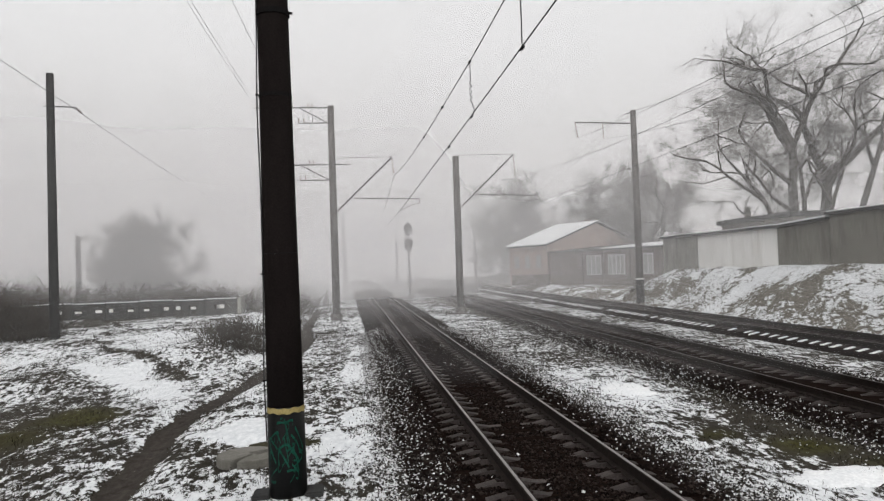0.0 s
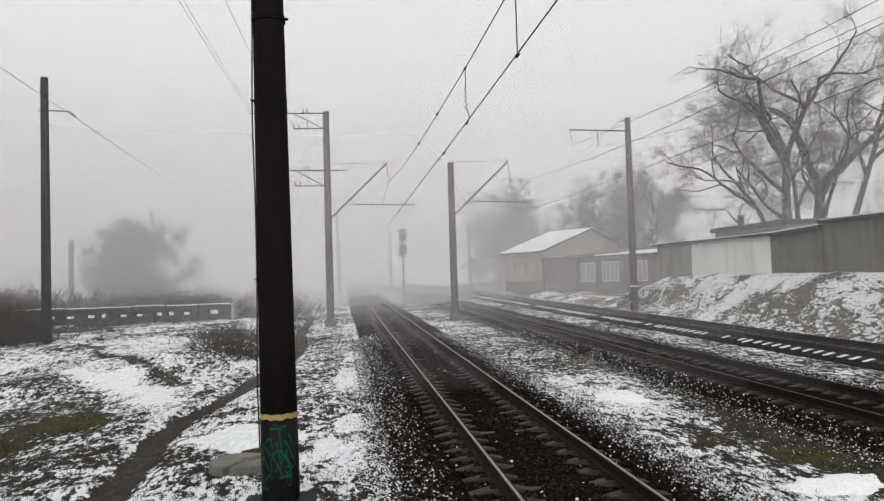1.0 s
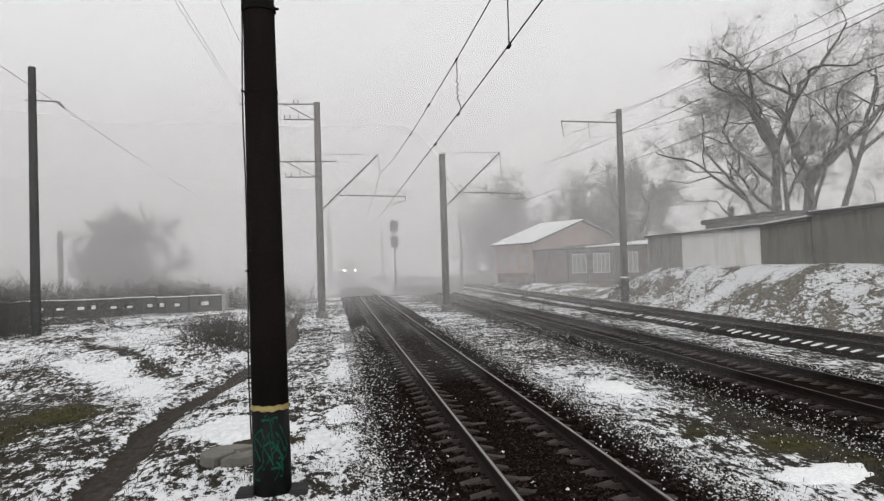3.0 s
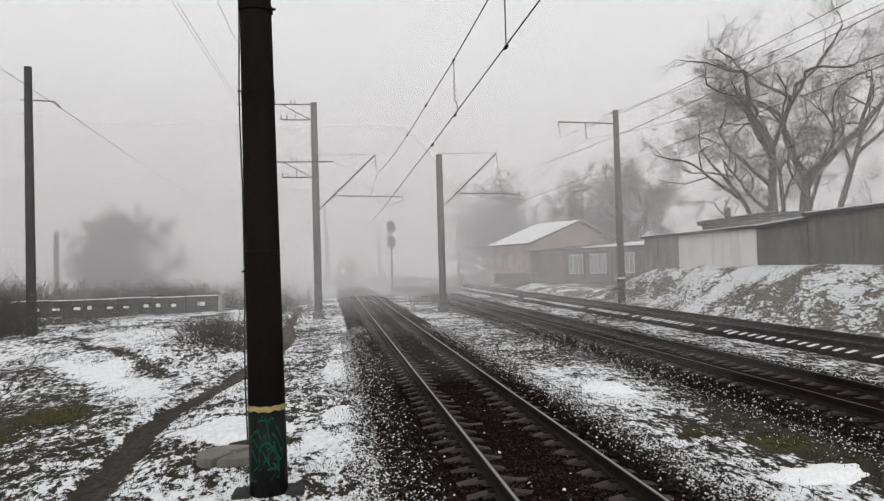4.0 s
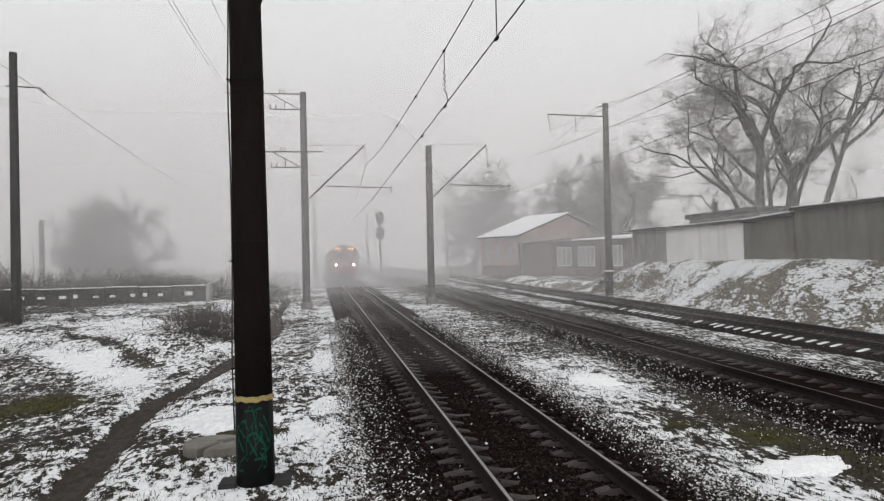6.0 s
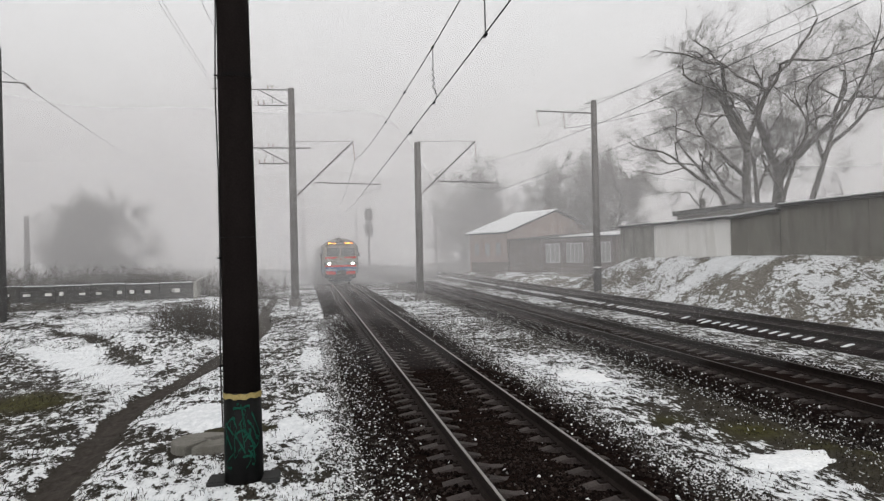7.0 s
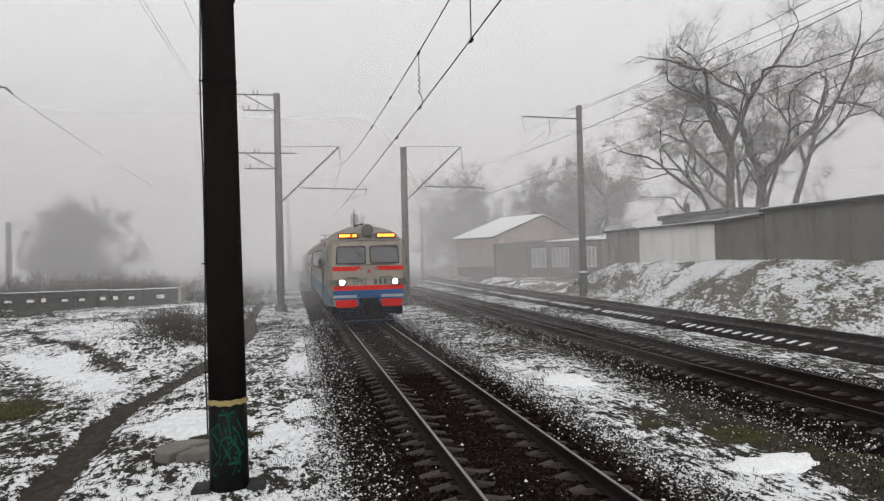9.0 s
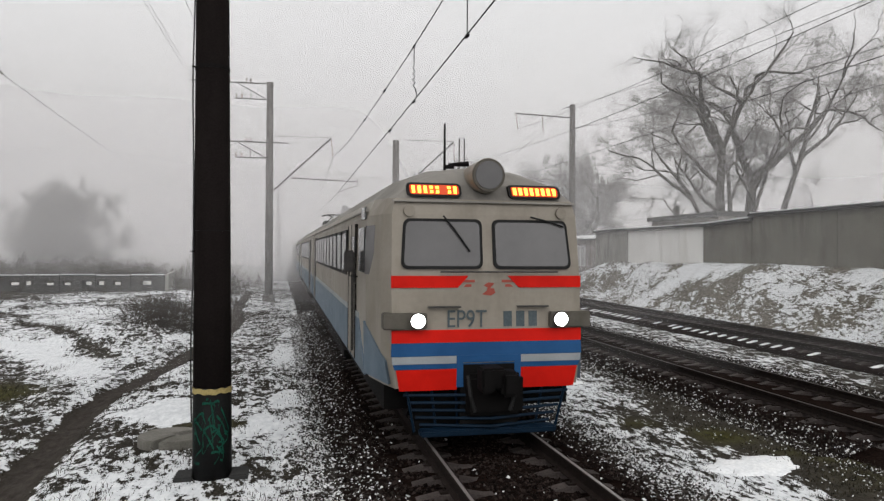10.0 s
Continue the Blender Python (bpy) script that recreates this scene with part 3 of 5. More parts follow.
scatter_stones("shoulder_stones", STONES, bed_edge(31, 26000, TRACKS[0], 6.5, 34), 0.021, "loose dark ballast stones, many capped with snow", 33)
scatter_stones("track_edge_stones", EDGESTONES, bed_edge(32, 22000, TRACKS[1], 9, 38), 0.022, "dark ballast stones with a little snow", 34)
rng_bed = np.random.default_rng(8)
bx, by = rng_bed.uniform(-1.95, 1.95, 42000), 6.5 + 24 * rng_bed.uniform(0, 1, 42000) ** 1.5
ok = np.abs(((by - 4.3) / 0.545 + 0.5) % 1 - 0.5) * 0.545 > 0.13
ok |= np.abs(bx) > 1.38
ok |= (np.abs(bx - 0.12) < 0.42) & (value_noise(bx * 2.2, by * 1.7, 77) > -0.3)
ok &= np.abs(np.abs(bx) - 0.785) > 0.09
bed_spots = np.stack([bx[ok] + TRACKS[0] + line_shift(by[ok]), by[ok], np.interp(np.abs(bx[ok]), [0, 0.4, 0.62, 1.35, 1.55, 1.95], [-0.203, -0.22, -0.24, -0.205, -0.24, -0.34]) + line_rise(by[ok])], -1)
scatter_stones("track_bed_stones", BEDSTONES, bed_spots, 0.027, "oily dark stones of the track bed", 9)


def grass_field(name, n, xr, yr, keep, seed, tall=0.14, material=None):
    """Short, bent blades of dead grass."""
    rng = np.random.default_rng(seed)
    s = spots_on(seed + 1, n, xr, yr, -0.01, keep)
    m = len(s)
    a, h, lean = rng.uniform(0, 6.28, m), tall * rng.uniform(0.35, 1.2, m), rng.uniform(0.3, 1.1, m)
    w = 0.003 + 0.00022 * s[:, 1]
    d = np.stack([np.cos(a), np.sin(a), np.zeros(m)], -1)
    q = np.stack([-np.sin(a), np.cos(a), np.zeros(m)], -1) * w[:, None]
    up = np.array([0, 0, 1.0])
    mid = s + d * (h * lean * 0.4)[:, None] + up * (h * 0.6)[:, None]
    tip = s + d * (h * lean)[:, None] + up * (h * 0.85)[:, None]
    v = np.stack([s - q, s + q, mid + q * 0.7, mid - q * 0.7, tip], 1)
    k = 5 * np.arange(m)[:, None]
    me = bpy.data.meshes.new(name)
    me.from_pydata(v.reshape(-1, 3).tolist(), [], (np.array([[0, 1, 2, 3]]) + k).tolist() + (np.array([[3, 2, 4]]) + k).tolist())
    me.materials.append(material or GRASS)
    return tagged(new(name, me), "short withered grass poking through the snow", "grass", kind="stuff")


def grass_keep(x, y):
    c, s, m = snow_cover(x, y)
    clump = value_noise(x * 1.6, y * 1.3, 51) + 0.6 * value_noise(x * 4.1, y * 3.3, 52)
    return np.clip(0.55 * clump + 0.55 - c * 0.55, 0, 1) * (s < 0.25) * (np.abs(x - TRACKS[0]) > 2.4)


grass_field("dead_grass", 60000, (-11, 1.0), (8.5, 38), grass_keep, 60, 0.085)
grass_field("verge_grass", 26000, (4.8, 8.4), (7.5, 40), grass_keep, 62, 0.075)
grass_field("bank_grass", 16000, (17.2, 21.0), (16, 52), lambda x, y: np.clip(1.0 - 1.5 * snow_cover(x, y)[0] + 0.3, 0, 1), 64, 0.10, STRAW)


# ---- poles and overhead line ----
def ring(z, r, material, parent, name="clamp_band", h=0.05):
    return part(name, Form().tube([(0, 0, z - h / 2), (0, 0, z + h / 2)], r, n=20), material, parent)


def near_pole():
    x, y = -0.93, 9.75
    p = thing("concrete_mast", pose(x, y, 0, -0.3, -0.35, 0), "dark tarred concrete mast with a yellow band and green graffiti", "mast")
    r = lambda z: 0.247 - 0.0062 * (z + 0.3)
    part("shaft", Form().tube([(0, 0, 0.85 + 9.6 * i / 8) for i in range(9)], r(0.85), r(10.45), 28), DARK_POLE, p, "tarred concrete shaft", True)
    part("painted_foot", Form().tube([(0, 0, -0.8), (0, 0, 0.79)], r(-0.8) + 0.002, r(0.79) + 0.002, 28), BLACK_PAINT, p, "black painted foot", True)
    yb, n = Form(), 48
    for z, k in ((0.775, 0.6), (0.845, 0.25)):
        yb.v += [((r(z) + 0.005) * math.cos(a), (r(z) + 0.005) * math.sin(a), z + 0.010 * k * math.sin(5 * a) + 0.008 * math.sin(11 * a + k)) for a in (6.2832 * i / n for i in range(n))]
    yb.f = [(i, (i + 1) % n, n + (i + 1) % n, n + i) for i in range(n)]
    part("yellow_band", yb, YELLOW, p, "uneven faded yellow paint band", True)
    rng = random.Random(4)
    for k in range(30):
        a0, z0 = rng.uniform(-2.35, -1.0), rng.uniform(0.02, 0.62)
        da, dz, c1, c2 = rng.uniform(-0.5, 0.5), rng.uniform(-0.32, 0.32), rng.uniform(-0.5, 0.5), rng.uniform(-0.2, 0.2)
        st = Form()
        m = 12
        for i in range(m):
            t = i / (m - 1)
            a = a0 + da * t + c1 * math.sin(3.1 * t)
            z = min(0.72, max(-0.1, z0 + dz * t + c2 * math.sin(3.1 * t)))
            wid = rng.uniform(0.008, 0.020)
            rr = r(z) + 0.006
            st.v += [(rr * math.cos(a), rr * math.sin(a), z - wid), (rr * math.cos(a + 0.03), rr * math.sin(a + 0.03), z + wid)]
        st.f = [(2 * i, 2 * i + 2, 2 * i + 3, 2 * i + 1) for i in range(m - 1)]
        part("graffiti_stroke", st, GREEN, p, "green spray-painted stroke")
    ring(4.98, r(4.98) + 0.008, UNDER, p)
    ring(6.10, r(6.1) + 0.02, UNDER, p, h=0.07)
    part("clamp_bolt", Form().tube([(r(6.1), -0.05, 6.1), (r(6.1) + 0.06, -0.05, 6.1)], 0.02, n=6), UNDER, p)
    part("joint_seam", Form().tube([(0, 0, 2.86), (0, 0, 2.87)], r(2.86) + 0.003, n=24), BLACK_PAINT, p)
    cab = [(-r(z) * 0.99 - 0.004 - 0.02 * abs(math.sin(z * 0.9 + 0.4)) ** 4, -0.07, z) for z in (0.4 + 0.35 * i for i in range(18))]
    part("earthing_cable", Form().tube(cab, 0.010, n=6), WIRE, p, "loose black earthing cable", True)
    for z in (1.2, 2.6, 4.98):
        part("cable_tie", Form().tube([(-r(z) - 0.03, -0.12, z), (-r(z) + 0.02, -0.06, z)], 0.012, n=6), UNDER, p)
    for s in (-1, 1):
        part("foot_block", Form().box(s * 0.34 - 0.12, s * 0.34 + 0.12, -0.2, 0.2, -0.75, -0.27), POLE_DARK, p, "weathered concrete foot block", bevel=0.02)
    return p


near_pole()


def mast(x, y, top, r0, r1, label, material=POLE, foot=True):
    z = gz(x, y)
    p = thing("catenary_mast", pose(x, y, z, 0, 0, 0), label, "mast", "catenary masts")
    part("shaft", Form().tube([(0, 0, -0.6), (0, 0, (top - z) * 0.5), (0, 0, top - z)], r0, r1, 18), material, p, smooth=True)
    if foot:
        part("footing", Form().tube([(0, 0, -0.4), (0, 0, 0.38), (0, 0, 0.40)], r0 + 0.14, r0 + 0.09, 14), material, p, "concrete collar")
    return p, z


def insulator(parent, pts, r=0.05, n=4):
    a, b = Vector(pts[0]), Vector(pts[1])
    f = Form().tube([a, b], r * 0.35, n=6)
    for i in range(n):
        c = a.lerp(b, (i + 0.5) / n)
        d = (b - a).normalized() * 0.025
        f.tube([c - d, c + d], r, r * 0.7, 8)
    return part("insulator", f, PORCELAIN, parent, "brown ribbed insulator")


def cantilever(p, z, reach, foot, tip, arm, drop, x0):
    """A slanted bracket with stay, suspension insulator, level registration arm and steady arm."""
    part("bracket_tube", Form().tube([(x0, 0, foot - z), (reach, 0, tip - z)], 0.045, n=8), STEEL, p, "slanted cantilever tube")
    part("stay_rod", Form().tube([(x0 - 0.1, 0, tip - z), (reach, 0, tip - z + 0.03)], 0.016, n=6), STEEL, p)
    part("registration_arm", Form().tube([(x0 + 0.30 * (reach - x0), 0, foot + 0.24 * (tip - foot) - z), (arm, 0, foot + 0.24 * (tip - foot) - 0.12 - z)], 0.032, n=8), STEEL, p, "level registration arm")
    part("arm_drop", Form().tube([(arm, 0, foot + 0.24 * (tip - foot) + 0.06 - z), (arm, 0, foot + 0.24 * (tip - foot) - 0.42 - z)], 0.02, n=6), STEEL, p)
    zz = foot + 0.24 * (tip - foot) - 0.40 - z
    part("steady_arm", Form().tube([(arm, 0, zz), (arm - 0.5, 0, zz - 0.08), (arm - 1.2, 0, zz - 0.42)], 0.018, n=6), STEEL, p)
    insulator(p, ((reach, 0, tip - z), (reach + 0.10, 0, drop - z)))
    insulator(p, ((x0, 0, foot - z), (x0 + 0.35, 0, foot + 0.33 - z)), 0.06, 3)


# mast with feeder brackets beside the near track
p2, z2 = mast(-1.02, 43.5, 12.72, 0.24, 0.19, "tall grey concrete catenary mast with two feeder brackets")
cantilever(p2, z2, 3.6, 6.32, 9.55, 5.2, 8.45, 0.22)
for zt, x_out in ((12.62, -4.55), (9.16, -2.35)):
    part("feeder_bracket", Form().tube([(x_out, 0, zt - z2), (1.1 if zt < 10 else 0.2, 0, zt - z2)], 0.04, n=6), STEEL, p2, "level feeder bracket")
    part("bracket_stay", Form().tube([(-1.85, 0, zt - 0.03 - z2), (-0.2, 0, zt - 0.92 - z2)], 0.03, n=6), STEEL, p2)
    part("lower_bracket", Form().tube([(-1.95, 0, zt - 0.93 - z2), (-0.1, 0, zt - 0.93 - z2)], 0.035, n=6), STEEL, p2)
    part("bracket_hanger", Form().tube([(-1.1, 0, zt - 0.45 - z2), (-1.1, 0, zt - 0.93 - z2)], 0.02, n=6), STEEL, p2)
    for ix, dz in ((-1.35, 0), (-1.1, 0), (-1.92, -0.93), (-1.6, -0.93), (-2.3, 0)):
        insulator(p2, ((ix, 0, zt + dz - z2), (ix, 0, zt + dz + 0.28 - z2)), 0.06, 3)

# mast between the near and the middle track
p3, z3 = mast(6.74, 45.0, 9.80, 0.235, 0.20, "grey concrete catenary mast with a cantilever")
cantilever(p3, z3, 3.75, 6.52, 9.86, 5.2, 8.4, 0.22)

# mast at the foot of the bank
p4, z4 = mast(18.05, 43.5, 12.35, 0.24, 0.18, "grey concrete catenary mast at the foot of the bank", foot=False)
part("cross_arm", Form().tube([(-3.85, 0, 11.6 - z4), (0, 0, 11.5 - z4)], 0.045, n=6), STEEL, p4, "level steel cross arm")
insulator(p4, ((-3.85, 0, 11.6 - z4), (-3.70, 0, 10.6 - z4)), 0.05, 5)
insulator(p4, ((-2.05, 0, 11.5 - z4), (-2.0, 0, 10.5 - z4)), 0.05, 5)
part("pole_top_spur", Form().tube([(0, 0, 12.2 - z4), (-0.6, 0, 12.1 - z4)], 0.03, n=6), STEEL, p4)
part("pale_band", Form().tube([(0, 0, 1.55 - z4), (0, 0, 1.63 - z4)], 0.252, n=18), LIME, p4)
part("dark_foot", Form().tube([(0, 0, -0.3), (0, 0, 1.55 - z4)], 0.25, 0.25, 18), POLE_DARK, p4, "dark painted foot")

# pole by the ruined wall
p1, z1 = mast(-12.9, 33.0, 11.76, 0.21, 0.155, "slim dark concrete pole with a short wire bracket", POLE_DARK, False)
part("wire_bracket", Form().tube([(-0.3, 0, 10.33 - z1), (1.05, 0, 10.27 - z1), (1.3, 0, 10.0 - z1)], 0.03, n=6), STEEL, p1, "short bent bracket")
insulator(p1, ((1.05, 0, 10.27 - z1), (1.3, 0, 9.98 - z1)), 0.05, 3)

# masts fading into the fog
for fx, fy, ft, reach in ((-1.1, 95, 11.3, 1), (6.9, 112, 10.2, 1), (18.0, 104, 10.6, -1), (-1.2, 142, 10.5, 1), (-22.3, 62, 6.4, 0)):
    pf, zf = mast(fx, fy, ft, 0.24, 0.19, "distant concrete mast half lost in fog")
    if reach:
        part("bracket_tube", Form().tube([(0, 0, 6.5 - zf), (3.7 * reach, 0, 9.6 - zf)], 0.05, n=6), STEEL, pf)
        part("registration_arm", Form().tube([(1.2 * reach, 0, 7.4 - zf), (5.1 * reach, 0, 7.3 - zf)], 0.04, n=6), STEEL, pf)


def wire(name, pts, r, label, group="overhead wires"):
    """A cable through points, sagging smoothly."""
    ys, n = [p[1] for p in pts], 40
    ob = part(name, Form().tube([tuple(np.interp(y, ys, [p[k] for p in pts]) for k in range(3)) for y in np.linspace(ys[0], ys[-1], n)], r, n=5), WIRE)
    return tagged(ob, label, "wire", group)


def sag(x0, y0, x1, y1, z0, z1, low, n=14):
    return [(x0 + (x1 - x0) * t, y0 + (y1 - y0) * t, z0 + (z1 - z0) * t - 4 * low * t * (1 - t)) for t in (i / n for i in range(n + 1))]


contact = [(2.64, -25, 6.4), (2.64, 0, 5.93), (2.63, 9, 5.90), (2.63, 16, 5.85), (2.63, 30, 5.85), (2.8, 43.5, 6.05), (2.3, 95, 6.4), (2.2, 160, 6.8)]
wire("contact_wire", contact, 0.011, "taut dark contact wire over the near track")
messenger = [(2.64, -25, 8.6), (2.64, -8, 7.5), (2.66, 5, 7.08), (2.65, 11.6, 7.04), (2.65, 15, 7.05), (2.65, 20, 7.16), (2.65, 25, 7.29), (2.65, 32, 7.58), (2.66, 38, 7.97), (2.68, 43.5, 8.45)]
wire("messenger_wire", messenger, 0.011, "sagging messenger wire over the near track")
wire("messenger_wire", sag(2.68, 43.5, 2.6, 95, 8.45, 8.4, 1.1), 0.011, "sagging messenger wire over the near track")
wire("contact_wire", [(9.96, -5, 6.05), (9.96, 25, 6.0), (10.5, 45, 6.2), (10.0, 112, 6.2)], 0.008, "contact wire over the middle track")
wire("messenger_wire", sag(9.96, -15, 10.5, 45, 8.6, 8.4, 1.4), 0.008, "sagging messenger wire over the middle track")
wire("messenger_wire", sag(10.5, 45, 10.2, 112, 8.4, 8.4, 1.3), 0.008, "sagging messenger wire over the middle track")
wire("contact_wire", [(15.6, 0, 7.2), (15.9, 43.5, 7.3), (15.6, 104, 6.9)], 0.008, "contact wire over the siding")
wire("messenger_wire", sag(15.6, -12, 16.0, 43.5, 9.3, 10.5, 1.6), 0.009, "sagging messenger wire over the siding")
wire("messenger_wire", sag(16.0, 43.5, 16.0, 104, 10.5, 9.5, 1.5), 0.009, "sagging messenger wire over the siding")
wire("feeder_wire", sag(17.5, -12, 17.45, 43.5, 11.5, 12.1, 1.3), 0.010, "feeder cable along the bank")
wire("feeder_wire", sag(14.2, -12, 14.3, 43.5, 10.6, 10.6, 1.0), 0.010, "feeder cable along the bank")
wire("feeder_wire", sag(17.45, 43.5, 17.4, 104, 12.1, 10.6, 1.4), 0.010, "feeder cable along the bank")
wire("feeder_wire", sag(-5.5, -15, -5.5, 43.5, 13.2, 12.78, 0.68), 0.007, "feeder cable on the tall mast")
wire("feeder_wire", sag(-5.33, -15, -5.33, 43.5, 13.2, 12.78, 0.72), 0.007, "feeder cable on the tall mast")
wire("feeder_wire", sag(-2.95, -15, -2.95, 43.5, 11.9, 11.95, 2.1), 0.006, "feeder cable on the tall mast")
wire("line_wire", sag(-11.6, -12, -11.6, 33, 11.9, 9.98, 0.2), 0.010, "single line wire on the slim pole")
wire("line_wire", sag(-11.6, 33, -11.6, 90, 9.98, 9.6, 0.5), 0.010, "single line wire on the slim pole")


def dropper(y, zig):
    zc, zm = np.interp(y, [p[1] for p in contact], [p[2] for p in contact]), np.interp(y, [p[1] for p in messenger], [p[2] for p in messenger])
    pts = []
    for i in range(41):
        t = i / 40
        w = 0.03 * math.sin(t * 60) if zig and 0.35 < t < 0.8 else 0.0
        pts.append((2.65 + w + (0.06 * math.sin((t - 0.75) * 12.5) if zig and t > 0.75 else 0), y, zm + (zc - zm) * t))
    d = tagged(new("dropper"), "twisted dropper between messenger and contact wire", "dropper", "droppers")
    part("dropper_rod", Form().tube(pts, 0.011, n=5), WIRE, d)
    for z in (zc, zm):
        part("wire_clamp", Form().tube([(2.65, y - 0.07, z), (2.65, y + 0.07, z)], 0.028, n=6), UNDER, d)


for dy, dzig in ((15.15, True), (10.5, False)):
    dropper(dy, dzig)
for cy, over in ((19.9, messenger), (18.8, contact), (25.1, messenger)):
    c = Vector((2.65, cy, float(np.interp(cy, [p[1] for p in over], [p[2] for p in over]))))
    tagged(part("wire_clamp", Form().tube([c - Vector((0, 0.1, 0)), c + Vector((0, 0.1, 0))], 0.035, n=6), UNDER), "small dark clamp on the overhead wire", "clamp", "wire clamps")


def signal():
    z = gz(5.6, 71)
    s = thing("railway_signal", pose(5.6, 71, z), "unlit two-headed railway signal on a slim dark mast", "signal")
    part("mast_tube", Form().tube([(0, 0, -0.3), (0, 0, 7.1 - z)], 0.09, n=10), POLE_DARK, s)
    part("base", Form().box(-0.35, 0.35, -0.35, 0.35, -0.3, 0.25), POLE_DARK, s, bevel=0.03)
    for zc in (6.75, 5.25):
        plate = [(0.42 * math.cos(a) , zc - z + 0.22 * (1 if math.sin(a) > 0 else -1) + 0.42 * math.sin(a)) for a in (6.2832 * (i + 0.5) / 24 for i in range(24))]
        h = part("signal_head", Form().prism(plate, "y", -0.06, 0.0), SIGNAL_BLACK, s, "black oval background plate")
        for dz in (-0.24, 0.24):
            part("lens_hood", Form().tube([(0, -0.26, zc + dz - z), (0, -0.05, zc + dz - z)], 0.11, 0.12, 12), SIGNAL_BLACK, h)
    part("finial", Form().tube([(0, 0, 7.1 - z), (0, 0, 7.55 - z)], 0.05, 0.02, 8), POLE_DARK, s)
    for k in range(8):
        part("ladder_rung", Form().tube([(0.1, 0.1, 0.8 + 0.55 * k), (0.32, 0.1, 0.8 + 0.55 * k)], 0.012, n=5), POLE_DARK, s)


signal()


# ---- garages on the bank ----
def garage(y0, y1, z0, z1, depth, wall, roof_snow, label, tilt=0.0):
    g = thing("garage", pose(21.0, 0, 0), label, "garage", "row of garages")
    part("front_wall", Form().prism([(y0, z0), (y1, z0), (y1, z1 + tilt), (y0, z1)], "x", 0, 0.25), wall, g)
    for y in (y0, y1 - 0.22):
        part("side_wall", Form().box(0.252, depth, y, y + 0.22, z0, z1 - 0.02), wall, g)
    part("back_wall", Form().box(depth, depth + 0.2, y0, y1, z0, z1), wall, g)
    part("roof", Form().prism([(y0 - 0.05, z1), (y1 + 0.05, z1 + tilt), (y1 + 0.05, z1 + tilt + 0.13), (y0 - 0.05, z1 + 0.13)], "x", -0.22, depth + 0.3), ROOFING, g, "dark felt roof edge")
    if roof_snow:
        part("roof_snow", Form().prism([(y0, z1 + 0.13), (y1, z1 + tilt + 0.13), (y1, z1 + tilt + 0.13 + roof_snow), (y0, z1 + 0.13 + roof_snow)], "x", -0.17, depth), SNOW, g, "thin snow on the roof", bevel=0.02)
    k = y0 + 2.4
    while k < y1 - 0.5:
        part("wall_joint", Form().box(-0.012, 0.0, k, k + 0.035, z0, z1 - 0.02), wall, g)
        k += 2.4
    return g


garage(41.55, 46.4, 1.0, 4.16, 6, GREY_WALL, 0.05, "grey rendered garage end with a snowy roof edge")
garage(33.25, 41.5, 1.2, 4.12, 6, LIME, 0.05, "whitewashed garage with stained plaster and a snowy roof edge")
garage(29.3, 33.2, 1.4, 4.22, 6, CONCRETE_DARK, 0.08, "damp dark concrete garage with a snowy roof", -0.14)
garage(12.0, 29.25, 1.4, 4.42, 7, CONCRETE_DARK, 0.05, "long tall garage of stained dark concrete with a snowy roof edge")
shed = thing("flat_roofed_shed", pose(24.5, 0, 0), "low dark flat-roofed shed behind the garages", "shed")
part("walls", Form().box(0, 4.5, 37.2, 45.0, 1.8, 4.9), CONCRETE_DARK, shed)
part("roof", Form().box(-0.25, 4.7, 37.0, 45.2, 4.9, 5.2), ROOFING, shed, "thick dark roof slab", bevel=0.03)
part("chimney", Form().box(1.0, 1.3, 43.6, 43.9, 5.2, 5.95), CONCRETE_DARK, shed)

